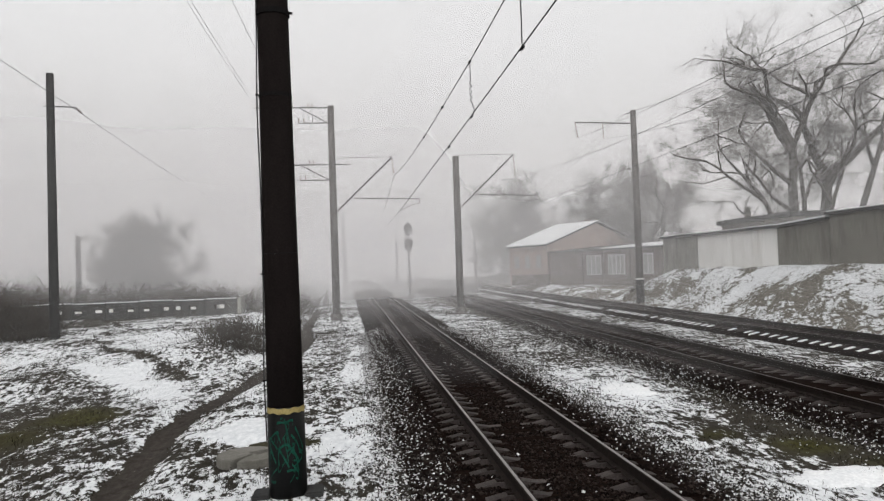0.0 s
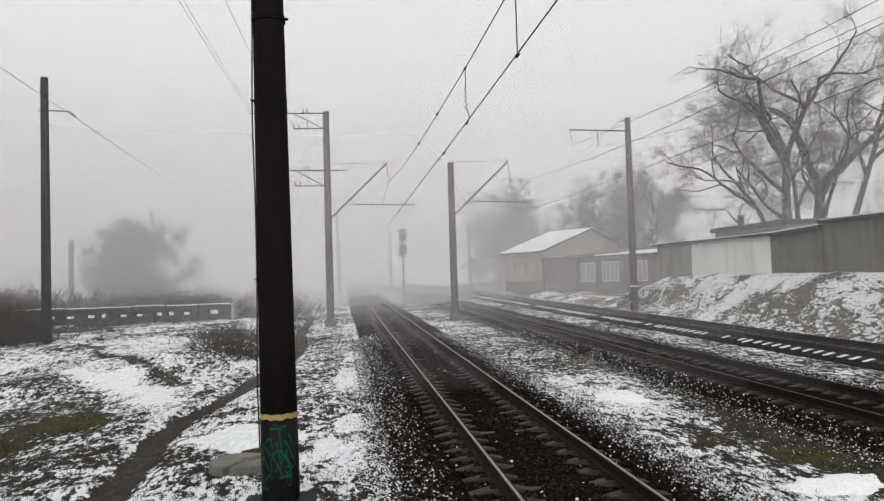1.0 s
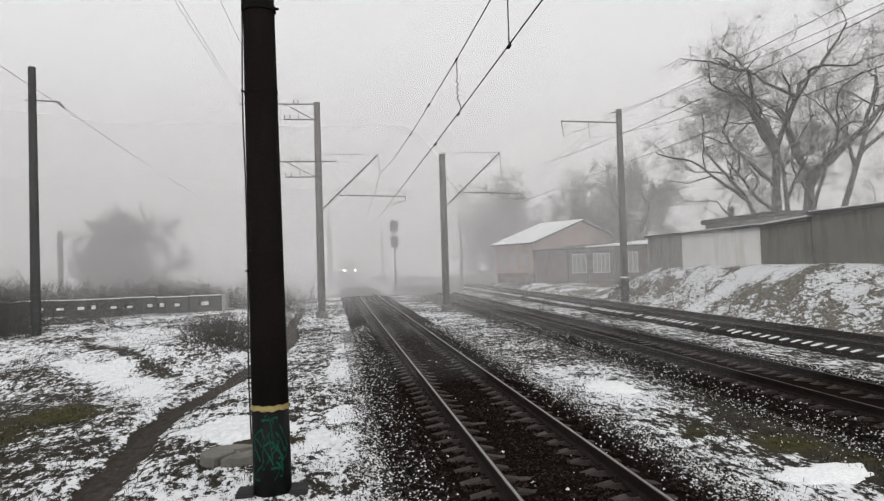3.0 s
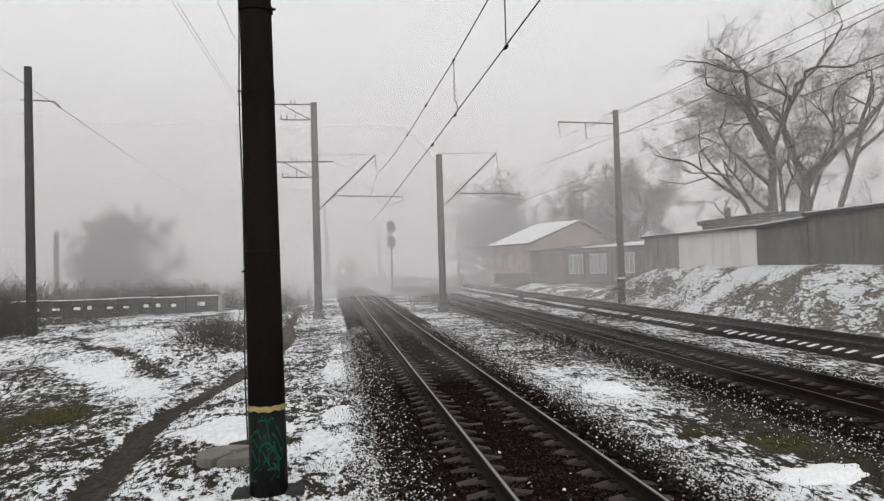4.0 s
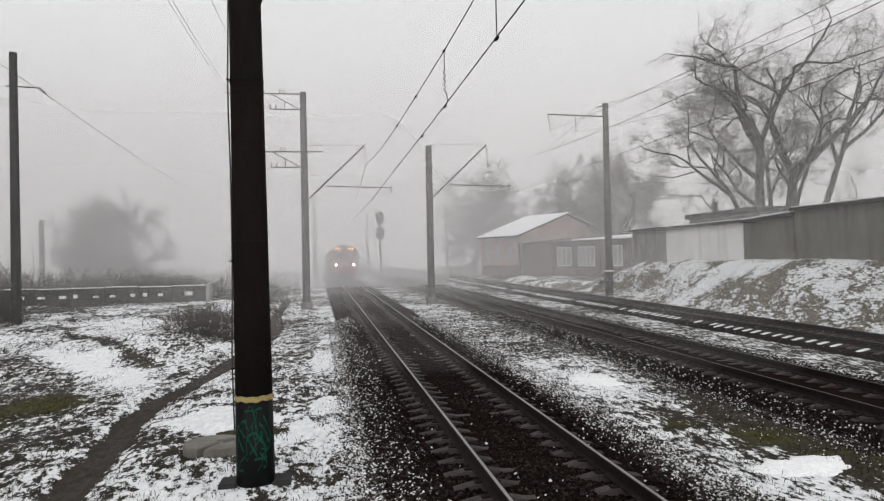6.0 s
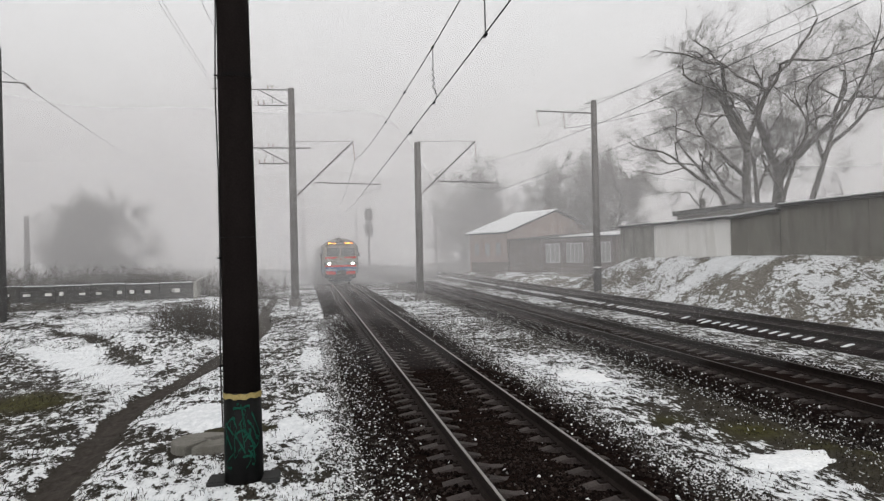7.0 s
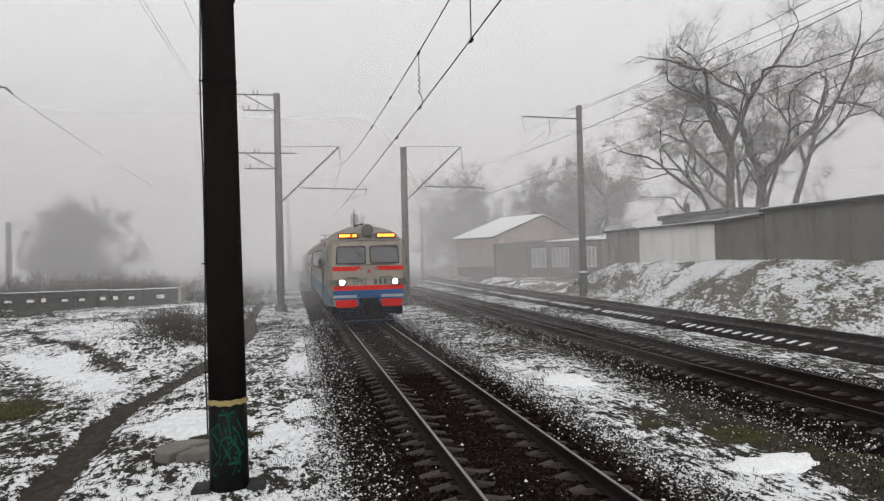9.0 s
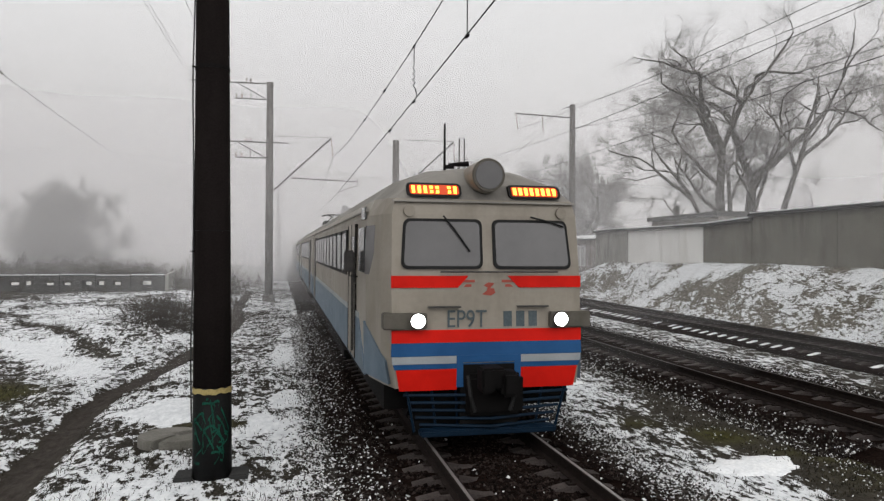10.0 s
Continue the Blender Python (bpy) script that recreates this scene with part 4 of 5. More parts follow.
# ---- station house ----
def house():
    h = thing("gabled_house", pose(20.6, 74, 0, 0, 0, 27), "pale pink plastered gabled house with a snowy roof", "house")
    L, W, zb, ze, zp = 6.0, 14.6, 0.6, 4.9, 7.3
    part("eave_wall", Form().box(0, 0.3, 0.3, L, zb, ze), PINK_WALL, h)
    part("gable_wall", Form().prism([(0, zb), (W, zb), (W, ze), (W / 2, zp), (0, ze)], "y", 0, 0.3), PINK_WALL, h, "pink plastered gable")
    part("back_wall", Form().prism([(0, zb), (W, zb), (W, ze), (W / 2, zp), (0, ze)], "y", L + 0.003, L + 0.3), PINK_WALL, h)
    part("rear_wall", Form().box(W - 0.3, W, 0.3, L, zb, ze), PINK_WALL, h)
    k = (zp - ze) / (W / 2)
    for s in (0, 1):
        a, b = (-0.5, ze - 0.5 * k), (W / 2, zp)
        o = [(a[0], a[1] + 0.02), (b[0], b[1] + 0.02), (b[0], b[1] + 0.17), (a[0], a[1] + 0.17)]
        o = o if not s else [(W - u, v) for u, v in reversed(o)]
        r = part("roof_slope", Form().prism(o, "y", -0.45, L + 0.5), ROOFING, h)
        o2 = [(u, v + (0.15 if i in ((0, 1) if not s else (2, 3)) else 0.07)) for i, (u, v) in enumerate(o)]
        part("roof_snow", Form().prism(o2, "y", -0.38, L + 0.45), SNOW, r, "snow-covered roof slope")
    for wy in (0.9, 2.7, 4.5):
        w = part("window", Form().box(-0.06, 0.02, wy, wy + 1.0, 2.3, 3.9), PINK_WALL, h)
        part("pane", Form().box(-0.075, -0.062, wy + 0.12, wy + 0.88, 2.42, 3.78), PANE, w)
    part("plinth", Form().box(-0.06, 0.0, 0.0, L, zb, 1.75), BROWN_WALL, h)
    part("chimney", Form().box(8.6, 9.2, 2.4, 3.0, 6.3, 8.0), BROWN_WALL, h)
    a = thing("glazed_annex", pose(20.6, 74, 0, 0, 0, 27), "low brown annex with tall white windows and a snowy roof", "annex")
    part("front_wall", Form().box(0, 0.25, -14.5, -0.35, 0.4, 4.05), BROWN_WALL, a)
    part("body", Form().box(0.25, 6.5, -14.5, -0.5, 0.4, 4.0), BROWN_WALL, a)
    part("roof", Form().prism([(-0.5, 3.95), (7.0, 4.5), (7.0, 4.62), (-0.5, 4.1)], "y", -15, -0.36), ROOFING, a)
    part("roof_snow", Form().prism([(-0.45, 4.104), (6.9, 4.615), (6.9, 4.70), (-0.45, 4.19)], "y", -14.9, -8.0), SNOW, a, "snow on the annex roof")
    for wy, ww in ((-7.6, 1.9), (-10.6, 2.1), (-13.9, 1.1)):
        w = part("window", Form().box(-0.06, 0.0, wy, wy + ww, 1.6, 3.5), WINDOW_WHITE, a, "white framed window")
        n = max(1, round(ww / 0.6))
        for i in range(n):
            part("pane", Form().box(-0.075, -0.061, wy + 0.08 + i * (ww - 0.06) / n, wy + (i + 1) * (ww - 0.06) / n - 0.02, 1.7, 3.4), PANE, w)
    part("door", Form().box(-0.05, 0.0, -2.0, -1.1, 1.2, 3.3), BROWN_WALL, a, "brown boarded door")
    for wy in (-0.5, -5.4, -8.1, -11.5):
        part("post", Form().box(-0.45, -0.33, wy - 0.06, wy + 0.06, 0.6, 3.95), BROWN_WALL, a)


house()


# ---- ruined wall, concrete lid and far roofs ----
def ruined_wall():
    w = thing("low_concrete_wall", pose(0, 0, 0), "low dark ruined concrete wall with pale gaps and snow on top", "wall")
    rng = random.Random(12)
    for k in range(7):
        x0 = -20.9 + 1.96 * k
        top = 1.24 + rng.uniform(-0.02, 0.03)
        f = Form()
        f.box(x0, x0 + 1.93, 46.0, 46.22, -0.4, 0.66)
        f.box(x0, x0 + 1.93, 46.0, 46.22, 0.92, top)
        cuts = sorted(rng.uniform(0.25, 1.65) for _ in range(2))
        edges = [0] + [c for u in cuts for c in (u - 0.24, u + 0.24)] + [1.93]
        for a, b in zip(edges[::2], edges[1::2]):
            if b > a:
                f.box(x0 + a, x0 + b, 46.0, 46.22, 0.66, 0.92)
        for u in cuts:
            k2 = rng.uniform(0.10, 0.22)
            part("pale_infill", Form().box(x0 + u - k2, x0 + u + k2, 46.03, 46.19, 0.662, 0.70 + rng.uniform(0.08, 0.2)), LIME, w, "pale rubble in the gap", bevel=0.02)
        part("wall_panel", f, WALL_DARK, w)
        part("snow_cap", Form().box(x0 + 0.02, x0 + 1.9, 46.0, 46.22, top, top + 0.05), SNOW, w, "snow on the coping", bevel=0.02)
    part("return_wall", Form().prism([(-7.2, 46.0), (-7.0, 46.0), (-9.2, 72), (-9.4, 72)], "z", -0.7, 1.3), GREY_WALL, w, "pale return wall")
    part("brick_pier", Form().box(-12.2, -11.7, 45.4, 45.98, -0.7, 0.95), WALL_DARK, w)


ruined_wall()


def manhole():
    z = gz(-1.85, 11.5)
    m = thing("manhole_lid", pose(-1.68, 11.5, z), "cracked round concrete manhole lid lying proud of the grass", "manhole lid")
    for a0, a1, dx, dz in ((0.55, 4.3, -0.03, 0.0), (4.36, 6.75, 0.03, -0.015)):
        out = [(dx + 0.46 * math.cos(a), 0.46 * math.sin(a)) for a in (a0 + (a1 - a0) * i / 14 for i in range(15))] + [(dx + 0.10, -0.05), (dx + 0.02, 0.08)]
        part("lid_half", Form().prism(out, "z", -0.12, 0.16 + dz), LID, m, "broken half of the lid", bevel=0.012)
    part("rim", Form().tube([(0.1, 0.3, -0.25), (0.1, 0.3, 0.02)], 0.72, 0.66, 22), CONCRETE_DARK, m, "mossy ring under the lid", bevel=0.02)
    part("snow_lump", Form().tube([(0.28, 0.55, 0.0), (0.28, 0.55, 0.09), (0.28, 0.55, 0.12)], 0.09, 0.03, 10), SNOW, m)


manhole()

for rx, ry, rw, rh in ((-41, 88, 9, 3.6), (-33, 104, 8, 3.0)):
    b = thing("far_cottage", pose(rx, ry, -0.3), "far cottage with a snowy roof lost in fog", "cottage")
    part("walls", Form().box(-rw / 2, rw / 2, 0, 6, 0, rh * 0.55), CONCRETE_DARK, b)
    part("roof", Form().prism([(-0.4, rh * 0.55), (6.4, rh * 0.55), (3, rh)], "x", -rw / 2 - 0.4, rw / 2 + 0.4), SNOW, b, "snowy roof")
heap = Form()
for i in range(5):
    for j in range(12):
        a = 6.2832 * j / 12
        s = (1, 0.85, 0.6, 0.3, 0.05)[i]
        heap.v.append((-23.6 + 2.0 * s * math.cos(a) * (1 + 0.15 * math.sin(3 * j)), 88 + 1.6 * s * math.sin(a), -0.4 + (0, 0.4, 0.75, 1.05, 1.15)[i] + 0.1 * math.sin(5 * j)))
heap.f = [(i * 12 + j, i * 12 + (j + 1) % 12, (i + 1) * 12 + (j + 1) % 12, (i + 1) * 12 + j) for i in range(4) for j in range(12)] + [tuple(48 + j for j in range(12))]
tagged(part("rubble_heap", heap, SNOW, smooth=True), "snow-covered heap of rubble", "heap")


# ---- trees and shrubs ----
def grow(form_big, form_small, p, d, length, r, depth, rng, droop=0.0, thin=0.0075, fork=(3, 5)):
    """One limb and, from it, its branches; the thin ones go to the second form."""
    n = max(3, int(length / 0.5))
    pts = [p]
    d = d.normalized()
    for i in range(n):
        w = 0.15 if r > 0.1 else 0.25
        d = (d + Vector((rng.gauss(0, w), rng.gauss(0, w), rng.gauss(0.04, 0.8 * w) - droop * 0.025))).normalized()
        p = p + d * (length / n)
        pts.append(p)
    (form_big if r > 0.05 else form_small).tube(pts, r, max(thin * 0.7, r * 0.45), 8 if r > 0.1 else (5 if r > 0.05 else 3), caps=False)
    if depth == 0:
        return
    k = rng.randint(*fork) if depth > 1 else rng.randint(8, 11)
    for j in range(k):
        t = rng.uniform(0.3, 1.0) if j else 1.0
        q = pts[min(n, int(t * n))]
        axis = d.orthogonal()
        axis.rotate(Matrix.Rotation(rng.uniform(0, 6.28), 3, d))
        nd = (d + axis * rng.uniform(0.55, 1.35) + Vector((0, 0, 0.06))).normalized()
        grow(form_big, form_small, q, nd, length * rng.uniform(0.48, 0.74), max(thin, r * rng.uniform(0.34, 0.56)), depth - 1, rng, droop + 0.3, thin, fork)


def tree(x, y, stems, seed, label, depth=6, thin=0.006, fork=(3, 4)):
    rng = random.Random(seed)
    z = gz(x, y)
    t = thing("bare_tree", pose(x, y, z), label, "tree", "bare trees")
    big, small = Form(), Form()
    for (dx, dy), d, length, r, limbs in stems:
        p, d = Vector((dx, dy, -0.3)), Vector(d)
        pts, q = [p], p
        n = 9
        for i in range(n):
            d = (d + Vector((rng.gauss(0, 0.05), rng.gauss(0, 0.05), 0.02))).normalized()
            q = q + d * (length / n)
            pts.append(q)
        big.tube(pts, r, r * 0.62, 12, caps=False)
        for at, ld, ll, lr in limbs:
            grow(big, small, pts[min(n, int(at * n))], Vector(ld), ll, lr, depth - 1, rng, 0.0, thin, fork)
    part("trunk", big, BARK, t, "dark wet trunk and limbs", True)
    c = part("crown", small, TWIG, t, "airy crown of bare twigs")
    c["kind"] = "stuff"
    return t


tree(28.05, 42.0, [
    ((0, 0), (0.0, 0, 1), 7.9, 0.36, [(1.0, (-0.2, 0.1, 1), 5.8, 0.22), (1.0, (0.35, -0.2, 1), 5.0, 0.18), (0.9, (-0.6, 0.1, 0.9), 5.4, 0.18), (0.7, (-0.85, 0, 0.75), 5.0, 0.16), (0.5, (-1, 0.3, 0.45), 4.6, 0.14), (0.7, (0.4, 0.8, 0.7), 4.2, 0.15), (0.95, (-0.45, -0.4, 1), 5.2, 0.16)]),
    ((-0.25, 0.1), (-0.6, 0, 1), 4.8, 0.2, [(1.0, (-0.95, 0, 0.6), 4.4, 0.13), (0.9, (-0.6, 0.2, 0.9), 4.4, 0.13), (0.6, (-1, 0, 0.25), 3.5, 0.09), (0.4, (-0.9, -0.2, 0.5), 3.6, 0.08)]),
    ((0.85, 0), (0.28, 0, 1), 4.7, 0.2, [(1.0, (0.6, 0.1, 0.9), 3.5, 0.13), (0.9, (-0.15, 0.3, 1), 4.2, 0.12)]),
], 3, "large bare tree with dark wet limbs behind the garages")
tree(29.25, 42.0, [
    ((0, 0), (0.24, 0, 1), 6.4, 0.42, [(1.0, (-0.55, 0.1, 1), 6.8, 0.27), (1.0, (0.8, -0.1, 0.8), 6.6, 0.29), (0.9, (0.9, 0.3, 0.35), 4.7, 0.14), (0.65, (0.9, 0, 0.15), 4.2, 0.10), (0.95, (0.15, 0.6, 1), 5.7, 0.18), (0.8, (0.5, -0.5, 0.9), 5.2, 0.15)]),
    ((-0.85, 0.2), (0.22, 0.1, 1), 5.6, 0.2, [(1.0, (0.1, 0, 1), 4.6, 0.13), (0.8, (0.5, 0, 0.8), 3.4, 0.11)]),
    ((2.2, 0.6), (0.42, 0.1, 1), 9.0, 0.24, [(1.0, (0.3, 0, 1), 5.4, 0.16), (0.9, (0.8, 0, 0.5), 4.8, 0.15), (0.8, (-0.3, 0, 1), 4.8, 0.14)]),
], 8, "large forked bare tree leaning over the garages")
tree(38.0, 36.5, [((0, 0), (0.0, 0.0, 1), 8.5, 0.42, [(1.0, (-0.5, 0.1, 0.9), 5.4, 0.24), (1.0, (0.3, 0, 1), 5, 0.2), (0.8, (-0.9, 0.2, 0.35), 4.6, 0.16), (0.9, (0, 0.7, 0.8), 4.5, 0.16)])], 15, "bare tree reaching its limbs over the garage roof")


def far_tree(x, y, height, width, seed):
    s, rng_far = height / 12, random.Random(seed)
    st = [((0, 0), (0, 0, 1), 4.2 * s, 0.3 * s, [(rng_far.uniform(0.3, 1.0), (a + rng_far.gauss(0, 0.15), b, c), width * (0.26 + 0.17 * max(0, c) / math.hypot(a, b, c)) * rng_far.uniform(0.85, 1.15), 0.13 * s) for a, b, c in ((0, 0, 1), (0.5, 0.3, 1), (-0.5, 0.1, 1), (1, 0.2, 0.6), (-1, 0, 0.6), (0.2, 0.8, 0.8), (-0.2, -0.8, 0.8), (1, -0.3, 0.0), (-1, 0.3, 0.0), (0.3, -0.4, 1), (0.9, 0.5, -0.15), (-0.8, -0.5, -0.15))])]
    return tree(x, y, st, seed, "bare tree half lost in the fog", 5, 0.014, (4, 6))


for k, (fx, fy, fh, fw) in enumerate(((-21.0, 77, 11, 9.5), (-24, 82, 10, 9), (35.0, 80, 19, 15), (32.0, 84, 15, 12), (20.5, 96, 14, 13), (26, 98, 15, 13))):
    far_tree(fx, fy, fh, fw, 100 + k)


def shrub(x, y, w, h, n, seed, label):
    """A tangle of bare stems with side twigs."""
    rng = random.Random(seed)
    f = Form()
    for i in range(n):
        px, py = rng.gauss(0, w * 0.33), rng.gauss(0, w * 0.25)
        p = Vector((px, py, gz(x + px, y + py) - gz(x, y) - 0.05))
        d = Vector((rng.gauss(0, 0.45), rng.gauss(0, 0.45), 1)).normalized()
        hh = h * rng.uniform(0.4, 1.1)
        pts = [p]
        for j in range(4):
            d = (d + Vector((rng.gauss(0, 0.22), rng.gauss(0, 0.22), -0.04))).normalized()
            pts.append(pts[-1] + d * hh / 4)
        f.tube(pts, 0.012 + 0.0002 * y, 0.005, 3, caps=False)
        for j in range(3):
            q = pts[rng.randint(1, 4)]
            e = (d + Vector((rng.gauss(0, 0.8), rng.gauss(0, 0.8), 0.2))).normalized()
            f.tube([q, q + e * hh * 0.18, q + e * hh * 0.34 + Vector((0, 0, -0.02))], 0.007 + 0.0001 * y, 0.004, 3, caps=False)
    ob = part("bare_shrub", f, SHRUB)
    ob.location = (x, y, gz(x, y))
    return tagged(ob, label, "shrub", "bare shrubs")


for k, (bx_, by_, bw, bh, bn) in enumerate(((-3.9, 26.0, 1.7, 0.6, 190), (-4.5, 27.6, 1.6, 0.7, 200), (-4.2, 29.6, 2.2, 0.75, 180), (-5.6, 31.5, 2.2, 0.5, 90), (-15.6, 34, 3.2, 1.7, 700), (-18, 37, 4.0, 2.4, 700), (-9.8, 50, 4.5, 1.4, 700), (-13.5, 51, 5, 1.5, 800), (-17.5, 52, 6, 1.9, 800), (-22, 50, 6, 2.2, 800), (-20, 38, 5, 2.0, 900), (-28, 56, 9, 2.8, 900), (-14, 60, 8, 2.0, 700), (-4.0, 52, 2.6, 1.3, 160), (-4.5, 60, 3, 1.7, 160), (-3.6, 42, 1.8, 0.7, 120), (-14.5, 55, 1.2, 0.9, 60), (-10.5, 44, 2, 0.5, 60), (26.2, 40.5, 2.0, 1.6, 120), (19.3, 47.5, 1.2, 0.5, 60))):
    shrub(bx_, by_, bw, bh, bn, 200 + k, "leafless dark shrub rising from the snow")


# ---- the train ----
def face_y(z):
    return float(np.interp(z, [0.1, 0.8, 1.2, 2.3, 3.28, 3.5, 3.72, 3.9], [0.02, -0.03, -0.05, 0.0, 0.15, 0.26, 0.55, 0.9]))


def slab(outline, thick=0.012, lift=0.0):
    """A plate that lies on the train's front; its outline is (x, z), widest at its levels."""
    n = len(outline)
    f = Form()
    f.v = [(x, face_y(z) - lift - thick, z) for x, z in outline] + [(x, face_y(z) - lift + 0.02, z) for x, z in outline]
    f.f = [tuple(range(n)), tuple(range(2 * n - 1, n - 1, -1))] + [(i, (i + 1) % n, n + (i + 1) % n, n + i) for i in range(n)]
    return f


def round_outline(x0, x1, z0, z1, r, lean=0.0):
    out = []
    for cx, cz, a0 in ((x1 - r, z1 - r, 0), (x0 + r, z1 - r, 90), (x0 + r, z0 + r, 180), (x1 - r, z0 + r, 270)):
        for k in range(5):
            a = radians(a0 + 22.5 * k)
            z = cz + r * math.sin(a)
            x = cx + r * math.cos(a)
            out.append((x - lean * (x / 1.2) * (z - z0), z))
    return out


SECTION = [(1.50, 0.80), (1.55, 1.2), (1.56, 2.2), (1.53, 3.12), (1.42, 3.36), (1.15, 3.62), (0.6, 3.83), (0.0, 3.90)]
FRONT = [(1.27, 0.80), (1.32, 1.2), (1.33, 2.2), (1.31, 3.12), (1.26, 3.33), (1.02, 3.55), (0.55, 3.72), (0.0, 3.79)]


def car_shell(y0, y1, cab):
    """The car's shell: walls, roof, and a shaped cab at its front."""
    full = SECTION + [(-x, z) for x, z in reversed(SECTION[:-1])]
    f = Form()
    rows = []
    if cab:
        fr = FRONT + [(-x, z) for x, z in reversed(FRONT[:-1])]
        rows.append([(x, face_y(z), z) for x, z in fr])
        rows.append([(0.55 * a[0] + 0.45 * b[0], 0.33 + 0.7 * face_y(a[1]), 0.5 * a[1] + 0.5 * b[1]) for a, b in zip(fr, full)])
        rows.append([(b[0], 0.95 + 0.5 * max(0, face_y(b[1])), b[1]) for b in full])
    else:
        rows.append([(x, y0, z) for x, z in full])
    rows.append([(x, y1, z) for x, z in full])
    n = len(full)
    for r in rows:
        f.v += r
    for k in range(len(rows) - 1):
        f.f += [(k * n + i, k * n + i + 1, (k + 1) * n + i + 1, (k + 1) * n + i) for i in range(n - 1)]
        f.f.append((k * n + n - 1, k * n, (k + 1) * n, (k + 1) * n + n - 1))
    h = n // 2
    f.f += [(i, i + 1, n - 2 - i, n - 1 - i) for i in range(h - 1)] + [(h - 1, h, h + 1)]
    b = (len(rows) - 1) * n
    f.f += [(b + i, b + n - 1 - i, b + n - 2 - i, b + i + 1) for i in range(h - 1)] + [(b + h - 1, b + h + 1, b + h)]
    return f


WHEELS = []


def wheel_mesh():
    f = Form()
    for s in (-0.76, 0.76):
        f.tube([(s - 0.065, 0, 0), (s - 0.062, 0, 0), (s + 0.065, 0, 0)], 0.45, 0.45, 24)
    f.tube([(-0.9, 0, 0), (0.9, 0, 0)], 0.08, n=10)
    return f.mesh("wheelset", UNDER)


WHEEL_MESH = wheel_mesh()


def build_train():
    t = thing("electric_train", pose(TRACKS[0], 9.4, 0), "cream electric train with red and blue stripes and lit headlamps", "train")
    for k in range(4):
        y0 = 20.1 * k
        y1 = y0 + 19.5
        cab = k == 0
        sh = car_shell(y0, y1, cab)
        body = part("car_body", sh, CREAM, t, "dirty cream car body", False)
        me = body.data
        me.materials.append(CAR_ROOF)
        for p in me.polygons:
            if p.center.z > 3.3:
                p.material_index = 1
        start = y0 + (1.0 if cab else 0.05)
        for s in (-1, 1):
            part("skirt_stripe", Form().prism([(start, 0.82), (y1 - 0.05, 0.82), (y1 - 0.05, 1.55), (start + (0.9 if cab else 0), 1.55)], "x", *sorted((s * 1.545, s * 1.570))), PALE_BLUE, body, "pale blue lower band")
            part("pale_stripe", Form().box(*sorted((s * 1.55, s * 1.572)), start + 0.9, y1 - 0.05, 1.56, 1.64), PALE_STRIPE, body)
            ww = 1.02
            for i in range(10):
                wy = y0 + 4.1 + i * 1.28
                if wy + ww > y1 - 2.0:
                    break
                wf = part("window_frame", Form().box(*sorted((s * 1.50, s * 1.575)), wy, wy + ww, 2.16, 3.0), RUBBER, body)
                part("side_pane", Form().box(*sorted((s * 1.576, s * 1.580)), wy + 0.06, wy + ww - 0.06, 2.22, 2.94), SIDE_GLASS, wf)
            for dy in (2.35, 17.2):
                d = part("door", Form().box(*sorted((s * 1.52, s * 1.576)), y0 + dy, y0 + dy + 1.25, 0.85, 3.05), CREAM, body, "sliding door")
                for e in (0.0, 0.60, 1.21):
                    part("door_seal", Form().box(*sorted((s * 1.5, s * 1.584)), y0 + dy + e, y0 + dy + e + 0.05, 0.85, 3.05), RUBBER, d)
                part("door_pane", Form().box(*sorted((s * 1.5, s * 1.583)), y0 + dy + 0.14, y0 + dy + 0.5, 2.1, 2.85), SIDE_GLASS, d)
            part("gutter", Form().tube([(s * 1.54, start, 3.20), (s * 1.54, y1, 3.20)], 0.022, n=6), CAR_ROOF, body)
            part("handrail", Form().tube([(s * 1.62, y0 + 2.28, 1.0), (s * 1.62, y0 + 2.28, 2.6)], 0.018, n=6), STEEL, body)
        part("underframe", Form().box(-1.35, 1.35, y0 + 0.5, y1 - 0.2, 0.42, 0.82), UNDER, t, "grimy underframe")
        # Added box between the wheels keeps light out from under the car.
        part("light_block_box", Form().box(-0.64, 0.64, y0 + 0.6, y1 - 0.3, 0.10, 0.44), UNDER, t, "dark box added between the wheels to block light")
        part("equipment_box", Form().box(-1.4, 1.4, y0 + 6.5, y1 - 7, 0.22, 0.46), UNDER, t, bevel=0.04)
        part("gangway", Form().box(-0.7, 0.7, y1, y1 + 0.62, 0.9, 3.2), RUBBER, t, "black gangway bellows")
        for bogie in (3.2, 16.0):
            bg = part("bogie", Form().box(-1.12, -0.95, y0 + bogie - 1.75, y0 + bogie + 1.75, 0.36, 0.60).box(0.95, 1.12, y0 + bogie - 1.75, y0 + bogie + 1.75, 0.36, 0.60).box(-0.95, 0.95, y0 + bogie - 0.3, y0 + bogie + 0.3, 0.4, 0.6), UNDER, t, "dark bogie frame", bevel=0.03)
            for ax in (-1.3, 1.3):
                w = shared("wheelset", WHEEL_MESH, t, pose(0, y0 + bogie + ax, 0.45))
                WHEELS.append((w, y0 + bogie + ax))
        for vy in (5.0, 9.0, 13.0):
            part("roof_vent", Form().box(-0.35, 0.35, y0 + vy, y0 + vy + 0.9, 3.80, 4.02), CAR_ROOF, body, bevel=0.05)
